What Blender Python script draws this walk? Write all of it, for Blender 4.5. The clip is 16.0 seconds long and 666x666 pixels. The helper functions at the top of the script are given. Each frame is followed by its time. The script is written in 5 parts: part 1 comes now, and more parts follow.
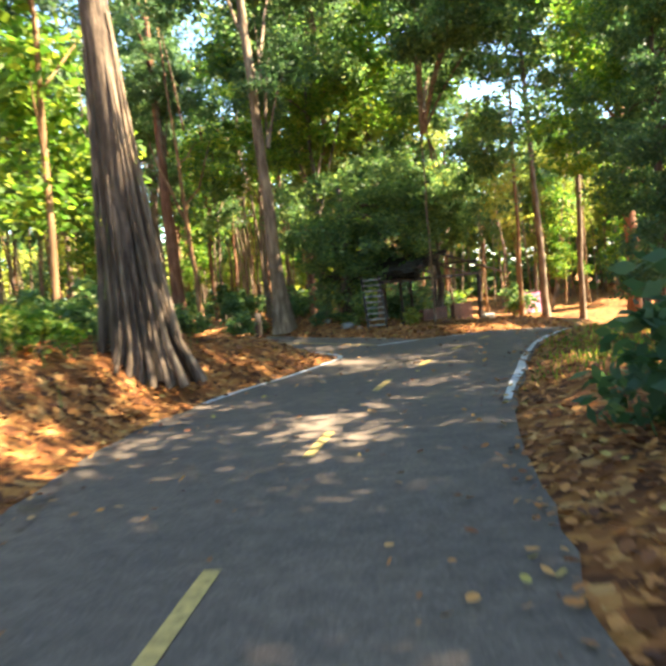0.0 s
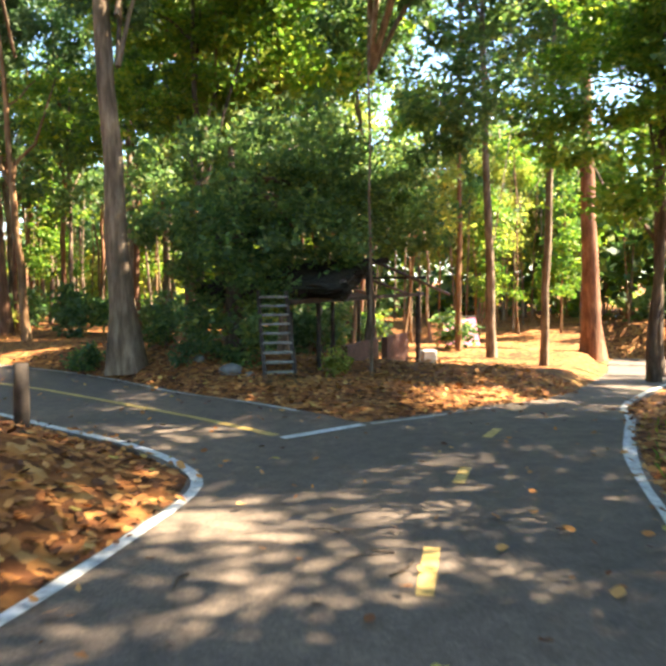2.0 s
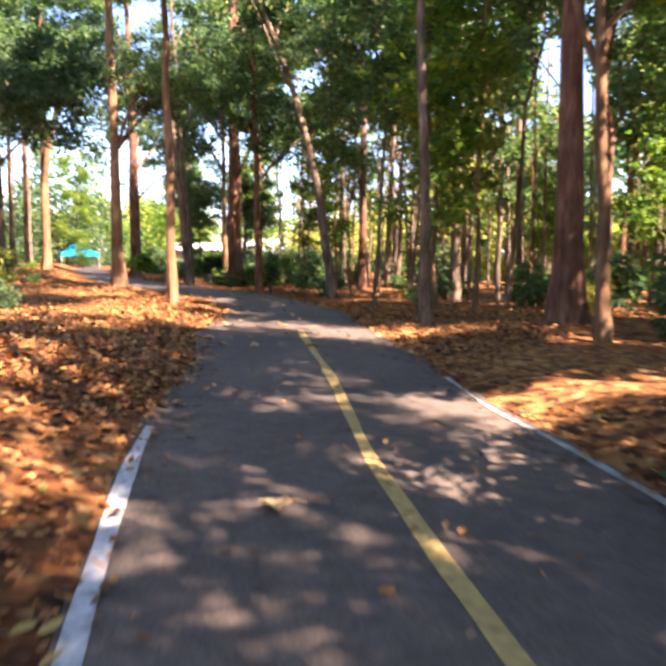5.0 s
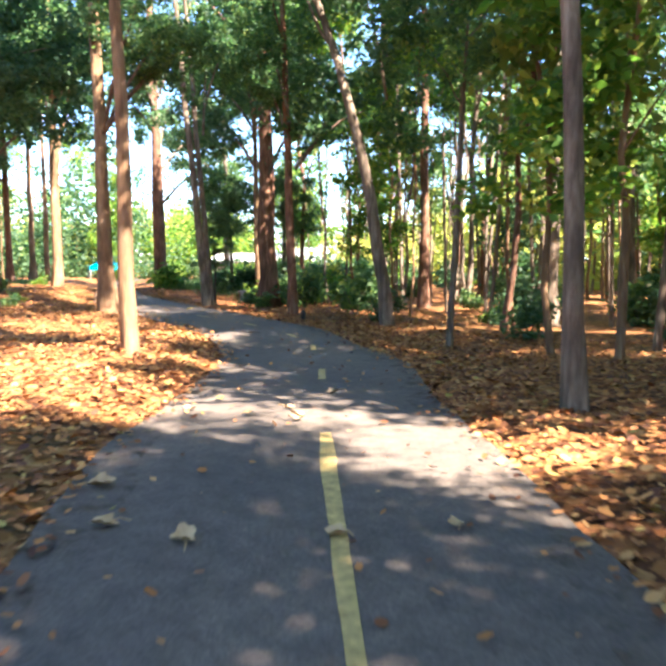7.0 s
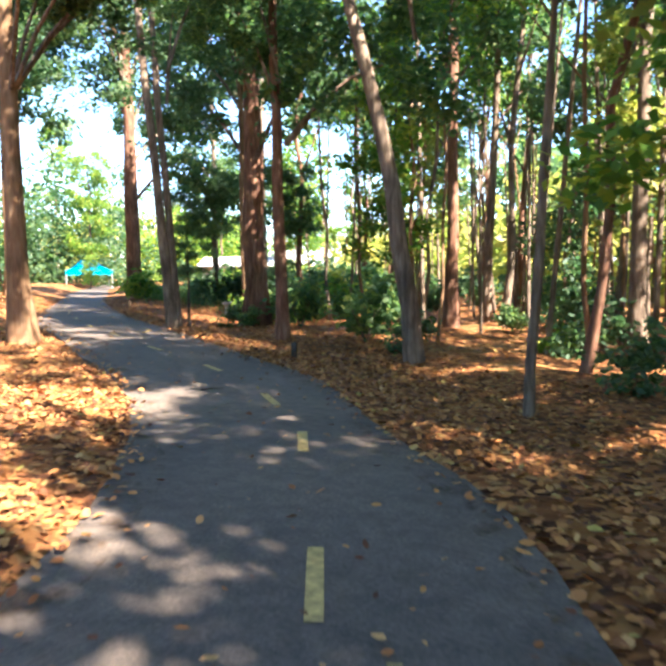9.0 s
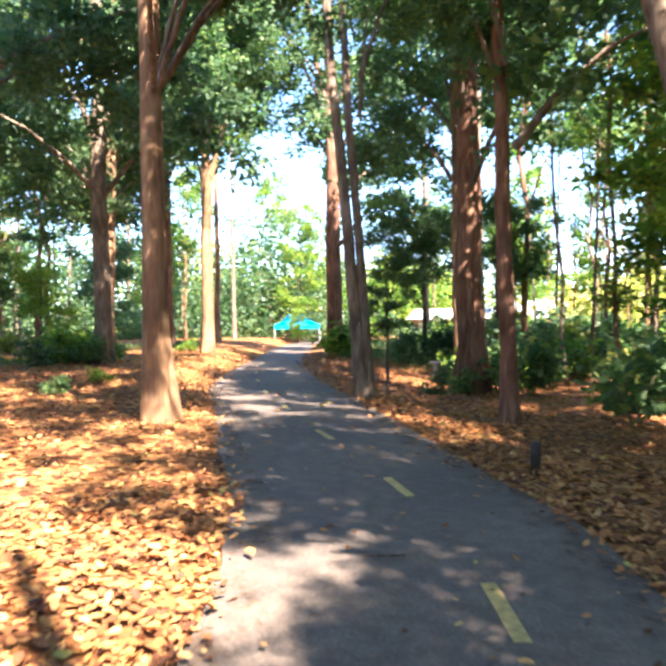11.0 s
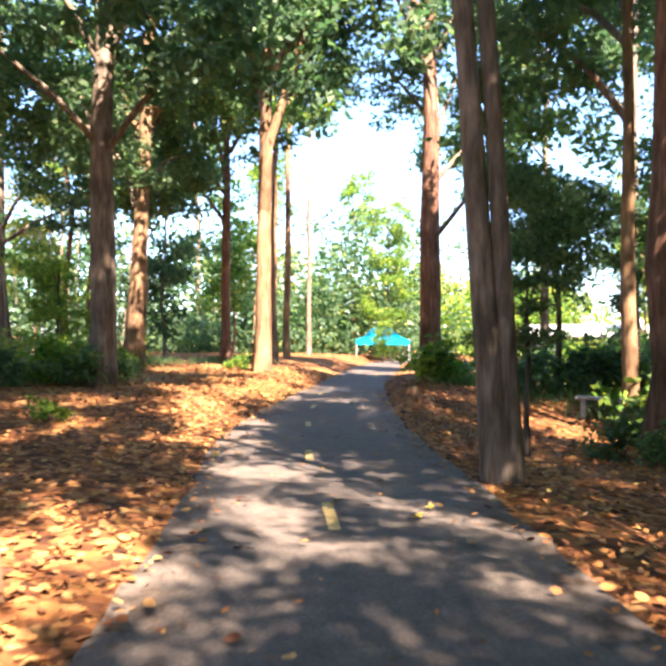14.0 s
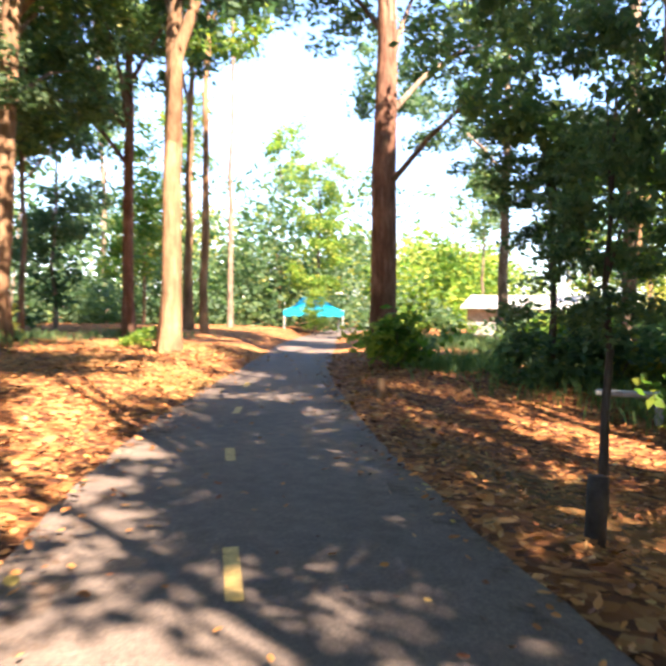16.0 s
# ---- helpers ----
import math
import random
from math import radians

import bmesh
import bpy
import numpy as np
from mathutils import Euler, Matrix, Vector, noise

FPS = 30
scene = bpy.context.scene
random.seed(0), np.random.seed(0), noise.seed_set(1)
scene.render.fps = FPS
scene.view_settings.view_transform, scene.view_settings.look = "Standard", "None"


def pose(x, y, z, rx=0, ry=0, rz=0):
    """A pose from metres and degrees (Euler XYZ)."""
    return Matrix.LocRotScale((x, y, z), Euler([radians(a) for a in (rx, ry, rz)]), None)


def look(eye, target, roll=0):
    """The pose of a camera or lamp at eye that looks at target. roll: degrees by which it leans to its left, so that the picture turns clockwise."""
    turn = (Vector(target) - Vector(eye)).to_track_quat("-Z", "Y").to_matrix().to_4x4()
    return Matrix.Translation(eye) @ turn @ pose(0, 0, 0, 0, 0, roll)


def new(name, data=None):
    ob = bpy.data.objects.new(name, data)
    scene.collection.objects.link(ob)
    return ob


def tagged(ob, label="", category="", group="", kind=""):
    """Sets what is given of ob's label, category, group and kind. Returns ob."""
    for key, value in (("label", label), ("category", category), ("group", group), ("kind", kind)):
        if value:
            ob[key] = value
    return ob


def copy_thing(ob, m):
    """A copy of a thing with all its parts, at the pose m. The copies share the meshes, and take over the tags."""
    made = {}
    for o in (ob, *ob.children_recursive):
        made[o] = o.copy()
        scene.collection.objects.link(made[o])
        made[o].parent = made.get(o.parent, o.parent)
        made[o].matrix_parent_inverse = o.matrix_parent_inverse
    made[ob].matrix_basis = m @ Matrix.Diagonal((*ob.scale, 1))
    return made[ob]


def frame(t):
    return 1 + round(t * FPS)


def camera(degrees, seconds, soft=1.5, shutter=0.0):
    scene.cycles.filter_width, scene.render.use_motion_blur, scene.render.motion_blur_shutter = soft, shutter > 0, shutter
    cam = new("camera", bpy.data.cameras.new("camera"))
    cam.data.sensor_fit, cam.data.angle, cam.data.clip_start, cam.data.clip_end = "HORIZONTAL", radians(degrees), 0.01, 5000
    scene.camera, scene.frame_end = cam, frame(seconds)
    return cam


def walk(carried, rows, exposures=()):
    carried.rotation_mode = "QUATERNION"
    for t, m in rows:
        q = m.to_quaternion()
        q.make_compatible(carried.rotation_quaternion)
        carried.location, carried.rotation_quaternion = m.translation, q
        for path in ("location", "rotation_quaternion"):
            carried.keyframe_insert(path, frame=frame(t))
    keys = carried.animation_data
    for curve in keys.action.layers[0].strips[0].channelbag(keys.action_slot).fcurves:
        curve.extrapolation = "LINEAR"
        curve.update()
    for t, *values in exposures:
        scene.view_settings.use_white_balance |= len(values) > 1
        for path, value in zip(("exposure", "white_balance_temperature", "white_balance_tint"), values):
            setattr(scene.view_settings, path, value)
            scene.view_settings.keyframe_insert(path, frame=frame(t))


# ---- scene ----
cam = camera(49.0, 16.0, soft=3.3, shutter=0.4)
# the camera and its walk
PATH = [
    (0.0, pose(0.001, 0.001, 0.952, 85.95, 4.92, -2.77)),
    (0.5, pose(-0.019, 1.377, 1.004, 86.41, 2.81, -7.13)),
    (1.0, pose(0.056, 2.753, 1.056, 86.48, 2.59, -9.54)),
    (1.5, pose(0.252, 4.101, 1.108, 86.30, 2.08, -11.49)),
    (2.0, pose(0.449, 5.178, 1.071, 86.06, 0.60, -10.88)),
    (2.5, pose(0.615, 6.159, 1.066, 85.06, -0.23, -7.03)),
    (3.0, pose(0.719, 7.083, 1.037, 83.44, -2.90, -0.09)),
    (3.5, pose(0.658, 8.190, 0.953, 82.25, -3.92, 9.33)),
    (4.0, pose(0.410, 9.268, 0.819, 82.56, -4.72, 19.24)),
    (4.5, pose(-0.017, 10.468, 0.911, 81.87, -2.25, 29.40)),
    (5.0, pose(-0.704, 11.674, 0.958, 83.80, -0.32, 33.91)),
    (5.2, pose(-0.984, 12.150, 0.974, 84.59, 0.47, 35.83)),
    (7.3, pose(-3.834, 16.176, 1.052, 84.35, 0.78, 38.31)),
    (7.5, pose(-4.112, 16.541, 1.066, 84.14, 1.23, 38.25)),
    (8.0, pose(-4.791, 17.397, 1.067, 84.46, 0.67, 37.88)),
    (8.2, pose(-5.069, 17.742, 1.083, 84.36, 0.47, 37.68)),
    (10.3, pose(-7.406, 20.393, 1.150, 87.81, -0.18, 46.57)),
    (10.5, pose(-7.672, 20.647, 1.136, 88.44, 0.28, 49.92)),
    (11.0, pose(-8.323, 21.262, 1.111, 88.99, 0.85, 54.85)),
    (11.5, pose(-9.027, 21.831, 1.076, 89.86, 0.90, 58.18)),
    (12.0, pose(-9.719, 22.385, 1.034, 91.05, 0.39, 60.05)),
    (12.5, pose(-10.452, 22.901, 1.008, 91.51, -0.55, 62.11)),
    (13.0, pose(-11.194, 23.348, 1.003, 91.46, -0.77, 63.50)),
    (13.5, pose(-11.967, 23.768, 1.000, 91.07, -0.86, 63.04)),
    (14.0, pose(-12.733, 24.216, 1.005, 90.34, -0.42, 61.81)),
    (14.5, pose(-13.494, 24.672, 1.005, 89.72, -0.03, 62.53)),
    (15.0, pose(-14.248, 25.012, 1.045, 89.10, 0.04, 63.66)),
    (15.5, pose(-15.034, 25.373, 1.038, 88.67, 0.07, 61.73)),
    (16.0, pose(-15.811, 25.725, 1.011, 88.07, -0.92, 55.68)),
]
walk(cam, PATH, [(0.0, 3.5, 6300, 6), (1.5, 3.5, 6200, 6), (2.5, 3.55, 6200, 14), (3.5, 3.75, 6400, 20), (4.1, 3.85, 6500, 23), (5.2, 3.05, 5700, 30), (7.3, 3.6, 5200, 12), (8.2, 3.45, 5200, 12), (11.0, 3.55, 5300, 17), (13.5, 3.4, 5500, 19), (14.5, 3.3, 5600, 19), (16.0, 3.25, 5800, 22)])

# ---- world, sun, exposure ----
SUN_AZ, SUN_EL = radians(-4), radians(50)      # the sun stands towards +x
world = bpy.data.worlds.new("sky")
scene.world = world
world.use_nodes = True
wn = world.node_tree.nodes
sky = wn.new("ShaderNodeTexSky")
sky.sky_type, sky.sun_disc = "NISHITA", False
sky.sun_elevation, sky.sun_rotation = SUN_EL, radians(90) - SUN_AZ
sky.air_density, sky.dust_density, sky.ozone_density = 1.0, 0.5, 1.5
wn["Background"].inputs[1].default_value = 0.07
world.node_tree.links.new(sky.outputs[0], wn["Background"].inputs[0])
sun = new("sun", bpy.data.lights.new("sun", "SUN"))
sun.data.energy, sun.data.angle, sun.data.color = 5.0, radians(0.55), (1.0, 0.82, 0.58)
sun.matrix_world = look((30 * math.cos(SUN_AZ), 30 * math.sin(SUN_AZ), 30 * math.tan(SUN_EL)), (0, 0, 0))

rng = np.random.default_rng(7)


# ---- materials ----
def material(name, rough=0.8, spec=0.3):
    m = bpy.data.materials.new(name)
    m.use_nodes = True
    b = m.node_tree.nodes["Principled BSDF"]
    b.inputs["Roughness"].default_value = rough
    b.inputs["Specular IOR Level"].default_value = spec
    return m, m.node_tree.nodes, m.node_tree.links, b


def ramp(nodes, stops):
    r = nodes.new("ShaderNodeValToRGB")
    while len(r.color_ramp.elements) < len(stops):
        r.color_ramp.elements.new(0.5)
    for e, (p, c) in zip(r.color_ramp.elements, stops):
        e.position, e.color = p, (*c, 1)
    return r


def noise_tex(nodes, links, scale, detail=4, stretch=None, rough=0.55):
    t = nodes.new("ShaderNodeTexNoise")
    t.inputs["Scale"].default_value, t.inputs["Detail"].default_value, t.inputs["Roughness"].default_value = scale, detail, rough
    c = nodes.new("ShaderNodeTexCoord")
    if stretch:
        mp = nodes.new("ShaderNodeMapping")
        mp.inputs["Scale"].default_value = stretch
        links.new(c.outputs["Object"], mp.inputs[0])
        links.new(mp.outputs[0], t.inputs["Vector"])
    else:
        links.new(c.outputs["Object"], t.inputs["Vector"])
    return t


def mixed(nodes, links, fac, a, b, mode="MIX"):
    x = nodes.new("ShaderNodeMix")
    x.data_type, x.blend_type = "RGBA", mode
    for s, v in ((x.inputs[0], fac), (x.inputs[6], a), (x.inputs[7], b)):
        if isinstance(v, (float, int)):
            s.default_value = v
        elif isinstance(v, tuple):
            s.default_value = (*v, 1)
        else:
            links.new(v, s)
    return x.outputs[2]


def bumped(nodes, links, bsdf, height, strength, dist):
    b = nodes.new("ShaderNodeBump")
    b.inputs["Strength"].default_value, b.inputs["Distance"].default_value = strength, dist
    links.new(height, b.inputs["Height"])
    links.new(b.outputs[0], bsdf.inputs["Normal"])


def bark_material(name, dark, mid, light, scale=7):
    m, n, l, b = material(name, 0.9, 0.15)
    t = noise_tex(n, l, scale, 6, (2.2, 2.2, 0.35), 0.65)
    r = ramp(n, [(0.28, dark), (0.5, mid), (0.72, light)])
    l.new(t.outputs[0], r.inputs[0])
    big = noise_tex(n, l, 1.3, 3)
    rb = ramp(n, [(0.35, (0.55, 0.55, 0.55)), (0.65, (1.15, 1.1, 1.05))])
    l.new(big.outputs[0], rb.inputs[0])
    l.new(mixed(n, l, 1.0, r.outputs[0], rb.outputs[0], "MULTIPLY"), b.inputs["Base Color"])
    bumped(n, l, b, t.outputs[0], 0.8, 0.02)
    return m


def leaf_material(name, cols, clear=0.52):
    m, n, l, b = material(name, 0.55, 0.3)
    g = n.new("ShaderNodeNewGeometry")
    o = n.new("ShaderNodeObjectInfo")
    r = ramp(n, cols)
    l.new(g.outputs["Random Per Island"], r.inputs[0])
    r2 = ramp(n, [(0.0, (0.75, 0.8, 0.7)), (1.0, (1.25, 1.15, 1.0))])
    l.new(o.outputs["Random"], r2.inputs[0])
    col = mixed(n, l, 1.0, r.outputs[0], r2.outputs[0], "MULTIPLY")
    l.new(col, b.inputs["Base Color"])
    tr = n.new("ShaderNodeBsdfTranslucent")
    l.new(mixed(n, l, 1.0, col, (1.4, 1.6, 1.1), "MULTIPLY"), tr.inputs[0])
    mx = n.new("ShaderNodeMixShader")
    mx.inputs[0].default_value = clear
    l.new(b.outputs[0], mx.inputs[1])
    l.new(tr.outputs[0], mx.inputs[2])
    l.new(mx.outputs[0], n["Material Output"].inputs[0])
    return m


def plain_material(name, c1, c2, scale=6, rough=0.7, bump=0.2, spec=0.3):
    m, n, l, b = material(name, rough, spec)
    t = noise_tex(n, l, scale, 6)
    r = ramp(n, [(0.3, c1), (0.7, c2)])
    l.new(t.outputs[0], r.inputs[0])
    l.new(r.outputs[0], b.inputs["Base Color"])
    bumped(n, l, b, t.outputs[0], bump, 0.01)
    return m


def asphalt_material():
    m, n, l, b = material("asphalt", 0.82, 0.3)
    fine = noise_tex(n, l, 160, 3)
    mid = noise_tex(n, l, 9, 5)
    big = noise_tex(n, l, 0.8, 4)
    r = ramp(n, [(0.3, (0.078, 0.06, 0.048)), (0.7, (0.128, 0.1, 0.079))])
    l.new(fine.outputs[0], r.inputs[0])
    r2 = ramp(n, [(0.3, (0.8, 0.8, 0.81)), (0.7, (1.2, 1.16, 1.1))])
    l.new(big.outputs[0], r2.inputs[0])
    r3 = ramp(n, [(0.35, (0.8, 0.8, 0.8)), (0.66, (1.17, 1.16, 1.13))])
    l.new(mid.outputs[0], r3.inputs[0])
    c = mixed(n, l, 1.0, r.outputs[0], r2.outputs[0], "MULTIPLY")
    c = mixed(n, l, 1.0, c, r3.outputs[0], "MULTIPLY")
    grit = noise_tex(n, l, 48, 4, None, 0.7)
    r4 = ramp(n, [(0.33, (0.7, 0.7, 0.7)), (0.5, (1.0, 1.0, 1.0)), (0.68, (1.4, 1.36, 1.28))])
    l.new(grit.outputs[0], r4.inputs[0])
    l.new(mixed(n, l, 1.0, c, r4.outputs[0], "MULTIPLY"), b.inputs["Base Color"])
    bumped(n, l, b, grit.outputs[0], 0.45, 0.006)
    return m


def litter_material():
    m, n, l, b = material("leaf_litter_soil", 0.9, 0.15)
    c = n.new("ShaderNodeTexCoord")
    warp = noise_tex(n, l, 9, 3)
    mv = n.new("ShaderNodeVectorMath")
    mv.operation = "MULTIPLY_ADD"
    l.new(warp.outputs["Color"], mv.inputs[0])
    mv.inputs[1].default_value = (0.12, 0.12, 0.0)
    l.new(c.outputs["Object"], mv.inputs[2])
    v = n.new("ShaderNodeTexVoronoi")
    v.inputs["Scale"].default_value = 15
    l.new(mv.outputs[0], v.inputs["Vector"])
    sep = n.new("ShaderNodeSeparateColor")
    l.new(v.outputs["Color"], sep.inputs[0])
    r = ramp(n, [(0.0, (0.05, 0.021, 0.01)), (0.3, (0.14, 0.054, 0.018)), (0.6, (0.25, 0.102, 0.03)), (0.85, (0.33, 0.155, 0.045)), (1.0, (0.38, 0.22, 0.085))])
    l.new(sep.outputs[0], r.inputs[0])
    big = noise_tex(n, l, 0.55, 4)
    rb = ramp(n, [(0.35, (0.55, 0.5, 0.45)), (0.65, (1.1, 1.05, 1.0))])
    l.new(big.outputs[0], rb.inputs[0])
    col = mixed(n, l, 1.0, r.outputs[0], rb.outputs[0], "MULTIPLY")
    gr = noise_tex(n, l, 0.22, 3)
    rg = ramp(n, [(0.56, (0, 0, 0)), (0.68, (0.3, 0.3, 0.3))])
    l.new(gr.outputs[0], rg.inputs[0])
    col = mixed(n, l, rg.outputs[0], col, (0.13, 0.14, 0.035))
    l.new(col, b.inputs["Base Color"])
    bumped(n, l, b, v.outputs["Distance"], 0.6, 0.02)
    return m


def dead_leaf_material():
    m, n, l, b = material("dead_leaf", 0.7, 0.25)
    g = n.new("ShaderNodeNewGeometry")
    r = ramp(n, [(0.0, (0.06, 0.022, 0.01)), (0.25, (0.16, 0.058, 0.018)), (0.5, (0.28, 0.112, 0.03)), (0.78, (0.39, 0.168, 0.042)), (0.95, (0.43, 0.23, 0.075)), (1.0, (0.3, 0.24, 0.05))])
    l.new(g.outputs["Random Per Island"], r.inputs[0])
    l.new(r.outputs[0], b.inputs["Base Color"])
    return m


ASPHALT = asphalt_material()
LITTER = litter_material()
DEAD = dead_leaf_material()
WHITE = plain_material("worn_white_paint", (0.24, 0.235, 0.225), (0.62, 0.61, 0.58), 22, 0.75)
YELLOW = plain_material("worn_yellow_paint", (0.24, 0.165, 0.055), (0.54, 0.37, 0.12), 22, 0.7)
BARK = bark_material("grey_brown_bark", (0.07, 0.05, 0.037), (0.2, 0.145, 0.1), (0.36, 0.28, 0.2))
BARK_RED = bark_material("red_brown_bark", (0.075, 0.035, 0.022), (0.2, 0.1, 0.06), (0.36, 0.21, 0.13))
BARK_PALE = bark_material("pale_tan_bark", (0.1, 0.056, 0.029), (0.25, 0.145, 0.074), (0.37, 0.235, 0.13), 5)
BARK_DARK = bark_material("dark_fibrous_bark", (0.03, 0.022, 0.017), (0.1, 0.075, 0.056), (0.24, 0.18, 0.135), 10)
GREEN = leaf_material("green_leaf", [(0.0, (0.05, 0.095, 0.045)), (0.5, (0.088, 0.15, 0.065)), (0.85, (0.145, 0.21, 0.075)), (1.0, (0.25, 0.28, 0.08))])
DEEP = leaf_material("deep_green_leaf", [(0.0, (0.042, 0.082, 0.045)), (0.6, (0.078, 0.132, 0.068)), (1.0, (0.13, 0.18, 0.08))], 0.52)
BRIGHT = leaf_material("bright_green_leaf", [(0.0, (0.06, 0.13, 0.02)), (0.6, (0.13, 0.22, 0.03)), (1.0, (0.3, 0.32, 0.04))], 0.5)
GOLD = leaf_material("yellowing_leaf", [(0.0, (0.13, 0.17, 0.04)), (0.6, (0.25, 0.27, 0.06)), (1.0, (0.38, 0.33, 0.075))], 0.5)
WOOD = plain_material("weathered_dark_wood", (0.02, 0.015, 0.011), (0.07, 0.052, 0.04), 12, 0.85, 0.5)
RED_WOOD = plain_material("red_brown_board", (0.07, 0.03, 0.02), (0.17, 0.08, 0.05), 9, 0.8, 0.4)
SLAT = plain_material("weathered_grey_slat", (0.13, 0.125, 0.11), (0.33, 0.31, 0.27), 12, 0.8, 0.4)
THATCH = plain_material("old_thatch", (0.016, 0.013, 0.01), (0.06, 0.046, 0.033), 18, 0.95, 0.9)
CONCRETE = plain_material("stained_concrete", (0.2, 0.19, 0.17), (0.42, 0.4, 0.36), 7, 0.85, 0.4)
STONE = plain_material("grey_stone", (0.07, 0.066, 0.06), (0.2, 0.19, 0.175), 5, 0.85, 0.7)
TEAL = plain_material("teal_canvas", (0.0, 0.17, 0.24), (0.005, 0.25, 0.32), 2, 0.6)
PINK = plain_material("faded_pink_canvas", (0.36, 0.1, 0.17), (0.46, 0.16, 0.24), 2, 0.6)


# ---- mesh helpers ----
def mesh_of(name, verts, faces, mat, smooth=False):
    me = bpy.data.meshes.new(name)
    me.from_pydata([tuple(v) for v in verts], [], faces)
    me.materials.append(mat)
    if smooth:
        me.polygons.foreach_set("use_smooth", [True] * len(me.polygons))
    me.update()
    return me


def quads_mesh(name, corners, mat, smooth=False):
    """corners: an array of k leaves with 4 corners each."""
    k = len(corners)
    me = bpy.data.meshes.new(name)
    me.vertices.add(4 * k)
    me.vertices.foreach_set("co", corners.reshape(-1).astype(np.float32))
    me.loops.add(4 * k)
    me.loops.foreach_set("vertex_index", np.arange(4 * k, dtype=np.int32))
    me.polygons.add(k)
    me.polygons.foreach_set("loop_start", np.arange(0, 4 * k, 4, dtype=np.int32))
    me.materials.append(mat)
    me.update(calc_edges=True)
    return me


def child(name, me, parent, at=(0, 0, 0), label="", m=None):
    o = new(name, me)
    o.parent = parent
    o.matrix_basis = m if m is not None else Matrix.Translation(at)
    if label:
        tagged(o, label)
    return o


def bm_mesh(name, bm, mat, smooth=False):
    me = bpy.data.meshes.new(name)
    bm.to_mesh(me)
    bm.free()
    me.materials.append(mat)
    if smooth:
        me.polygons.foreach_set("use_smooth", [True] * len(me.polygons))
    return me


def box(bm, c, s, rot=None, bevel=0.0):
    g = bmesh.ops.create_cube(bm, size=1)
    m = Matrix.Translation(c) @ (rot or Matrix.Identity(4)) @ Matrix.Diagonal((*s, 1))
    bmesh.ops.transform(bm, matrix=m, verts=g["verts"])
    if bevel:
        es = list({e for v in g["verts"] for e in v.link_edges})
        bmesh.ops.bevel(bm, geom=es, offset=bevel, segments=1, affect="EDGES")


def box_mesh(name, c, s, mat, rot=None, bevel=0.006):
    bm = bmesh.new()
    box(bm, c, s, rot, bevel)
    return bm_mesh(name, bm, mat)


def tube(path, radii, sides=10, flare=0.0, rough=0.06, seed=0, flutes=5):
    """Rings along a path, with an uneven and, at the foot, fluted outline."""
    r = np.random.default_rng(seed)
    ph = r.random(4) * 6.28
    verts, faces = [], []
    path = [Vector(p) for p in path]
    for i, (p, rad) in enumerate(zip(path, radii)):
        d = (path[min(i + 1, len(path) - 1)] - path[max(i - 1, 0)]).normalized()
        a = d.cross(Vector((0, 1, 0.01))).normalized()
        b = d.cross(a)
        hgt = max(0.0, (p - path[0]).length)
        fl = flare * math.exp(-hgt / 0.35)
        for k in range(sides):
            th = 6.28318 * k / sides
            q = rad * (1 + rough * math.sin(2 * th + ph[0] + hgt) + rough * 0.7 * math.sin(3 * th + ph[1] - 0.8 * hgt)
                       + fl * (0.75 + 0.6 * math.sin(flutes * th + ph[2])) + (r.random() - 0.5) * rough * 0.6)
            verts.append(p + a * (q * math.cos(th)) + b * (q * math.sin(th)))
    for i in range(len(path) - 1):
        for k in range(sides):
            k2 = (k + 1) % sides
            faces.append((i * sides + k, i * sides + k2, (i + 1) * sides + k2, (i + 1) * sides + k))
    faces.append(tuple(range((len(path) - 1) * sides, len(path) * sides)))
    return verts, faces


def leaf_cloud(r, count, clumps, rx, rz, size, spread, droop=0.3, ragged=0.35):
    """Corners of many small leaves in clumps inside an uneven ellipsoid."""
    c = r.normal(size=(clumps, 3))
    c /= np.linalg.norm(c, axis=1)[:, None]
    c *= (0.35 + 0.65 * r.random((clumps, 1)) ** 0.6) * (1 + ragged * (r.random((clumps, 1)) - 0.5))
    c *= (rx, rx, rz)
    w = r.random(clumps) + 0.35
    own = r.choice(clumps, count, p=w / w.sum())
    p = c[own] + r.normal(size=(count, 3)) * (spread, spread, spread * 0.6)
    az = r.random(count) * 6.283
    tilt = (r.random(count) - 0.5) * 1.6 - droop
    fwd = np.stack([np.cos(az) * np.cos(tilt), np.sin(az) * np.cos(tilt), np.sin(tilt)], 1)
    side = np.cross(fwd, r.normal(size=(count, 3)))
    side /= np.linalg.norm(side, axis=1)[:, None] + 1e-6
    s = (size * (0.6 + 0.8 * r.random(count)))[:, None]
    up = np.cross(side, fwd)
    return np.stack([p, p + fwd * s * 0.5 + side * s * 0.27 + up * s * 0.06, p + fwd * s, p + fwd * s * 0.5 - side * s * 0.27 + up * s * 0.06], 1)


def crown_set(name, mat, kinds, seed):
    out = []
    for i, (count, clumps, rx, rz, size, spread) in enumerate(kinds):
        out.append(quads_mesh(name, leaf_cloud(np.random.default_rng(seed + i), count, clumps, rx, rz, size, spread), mat))
    return out


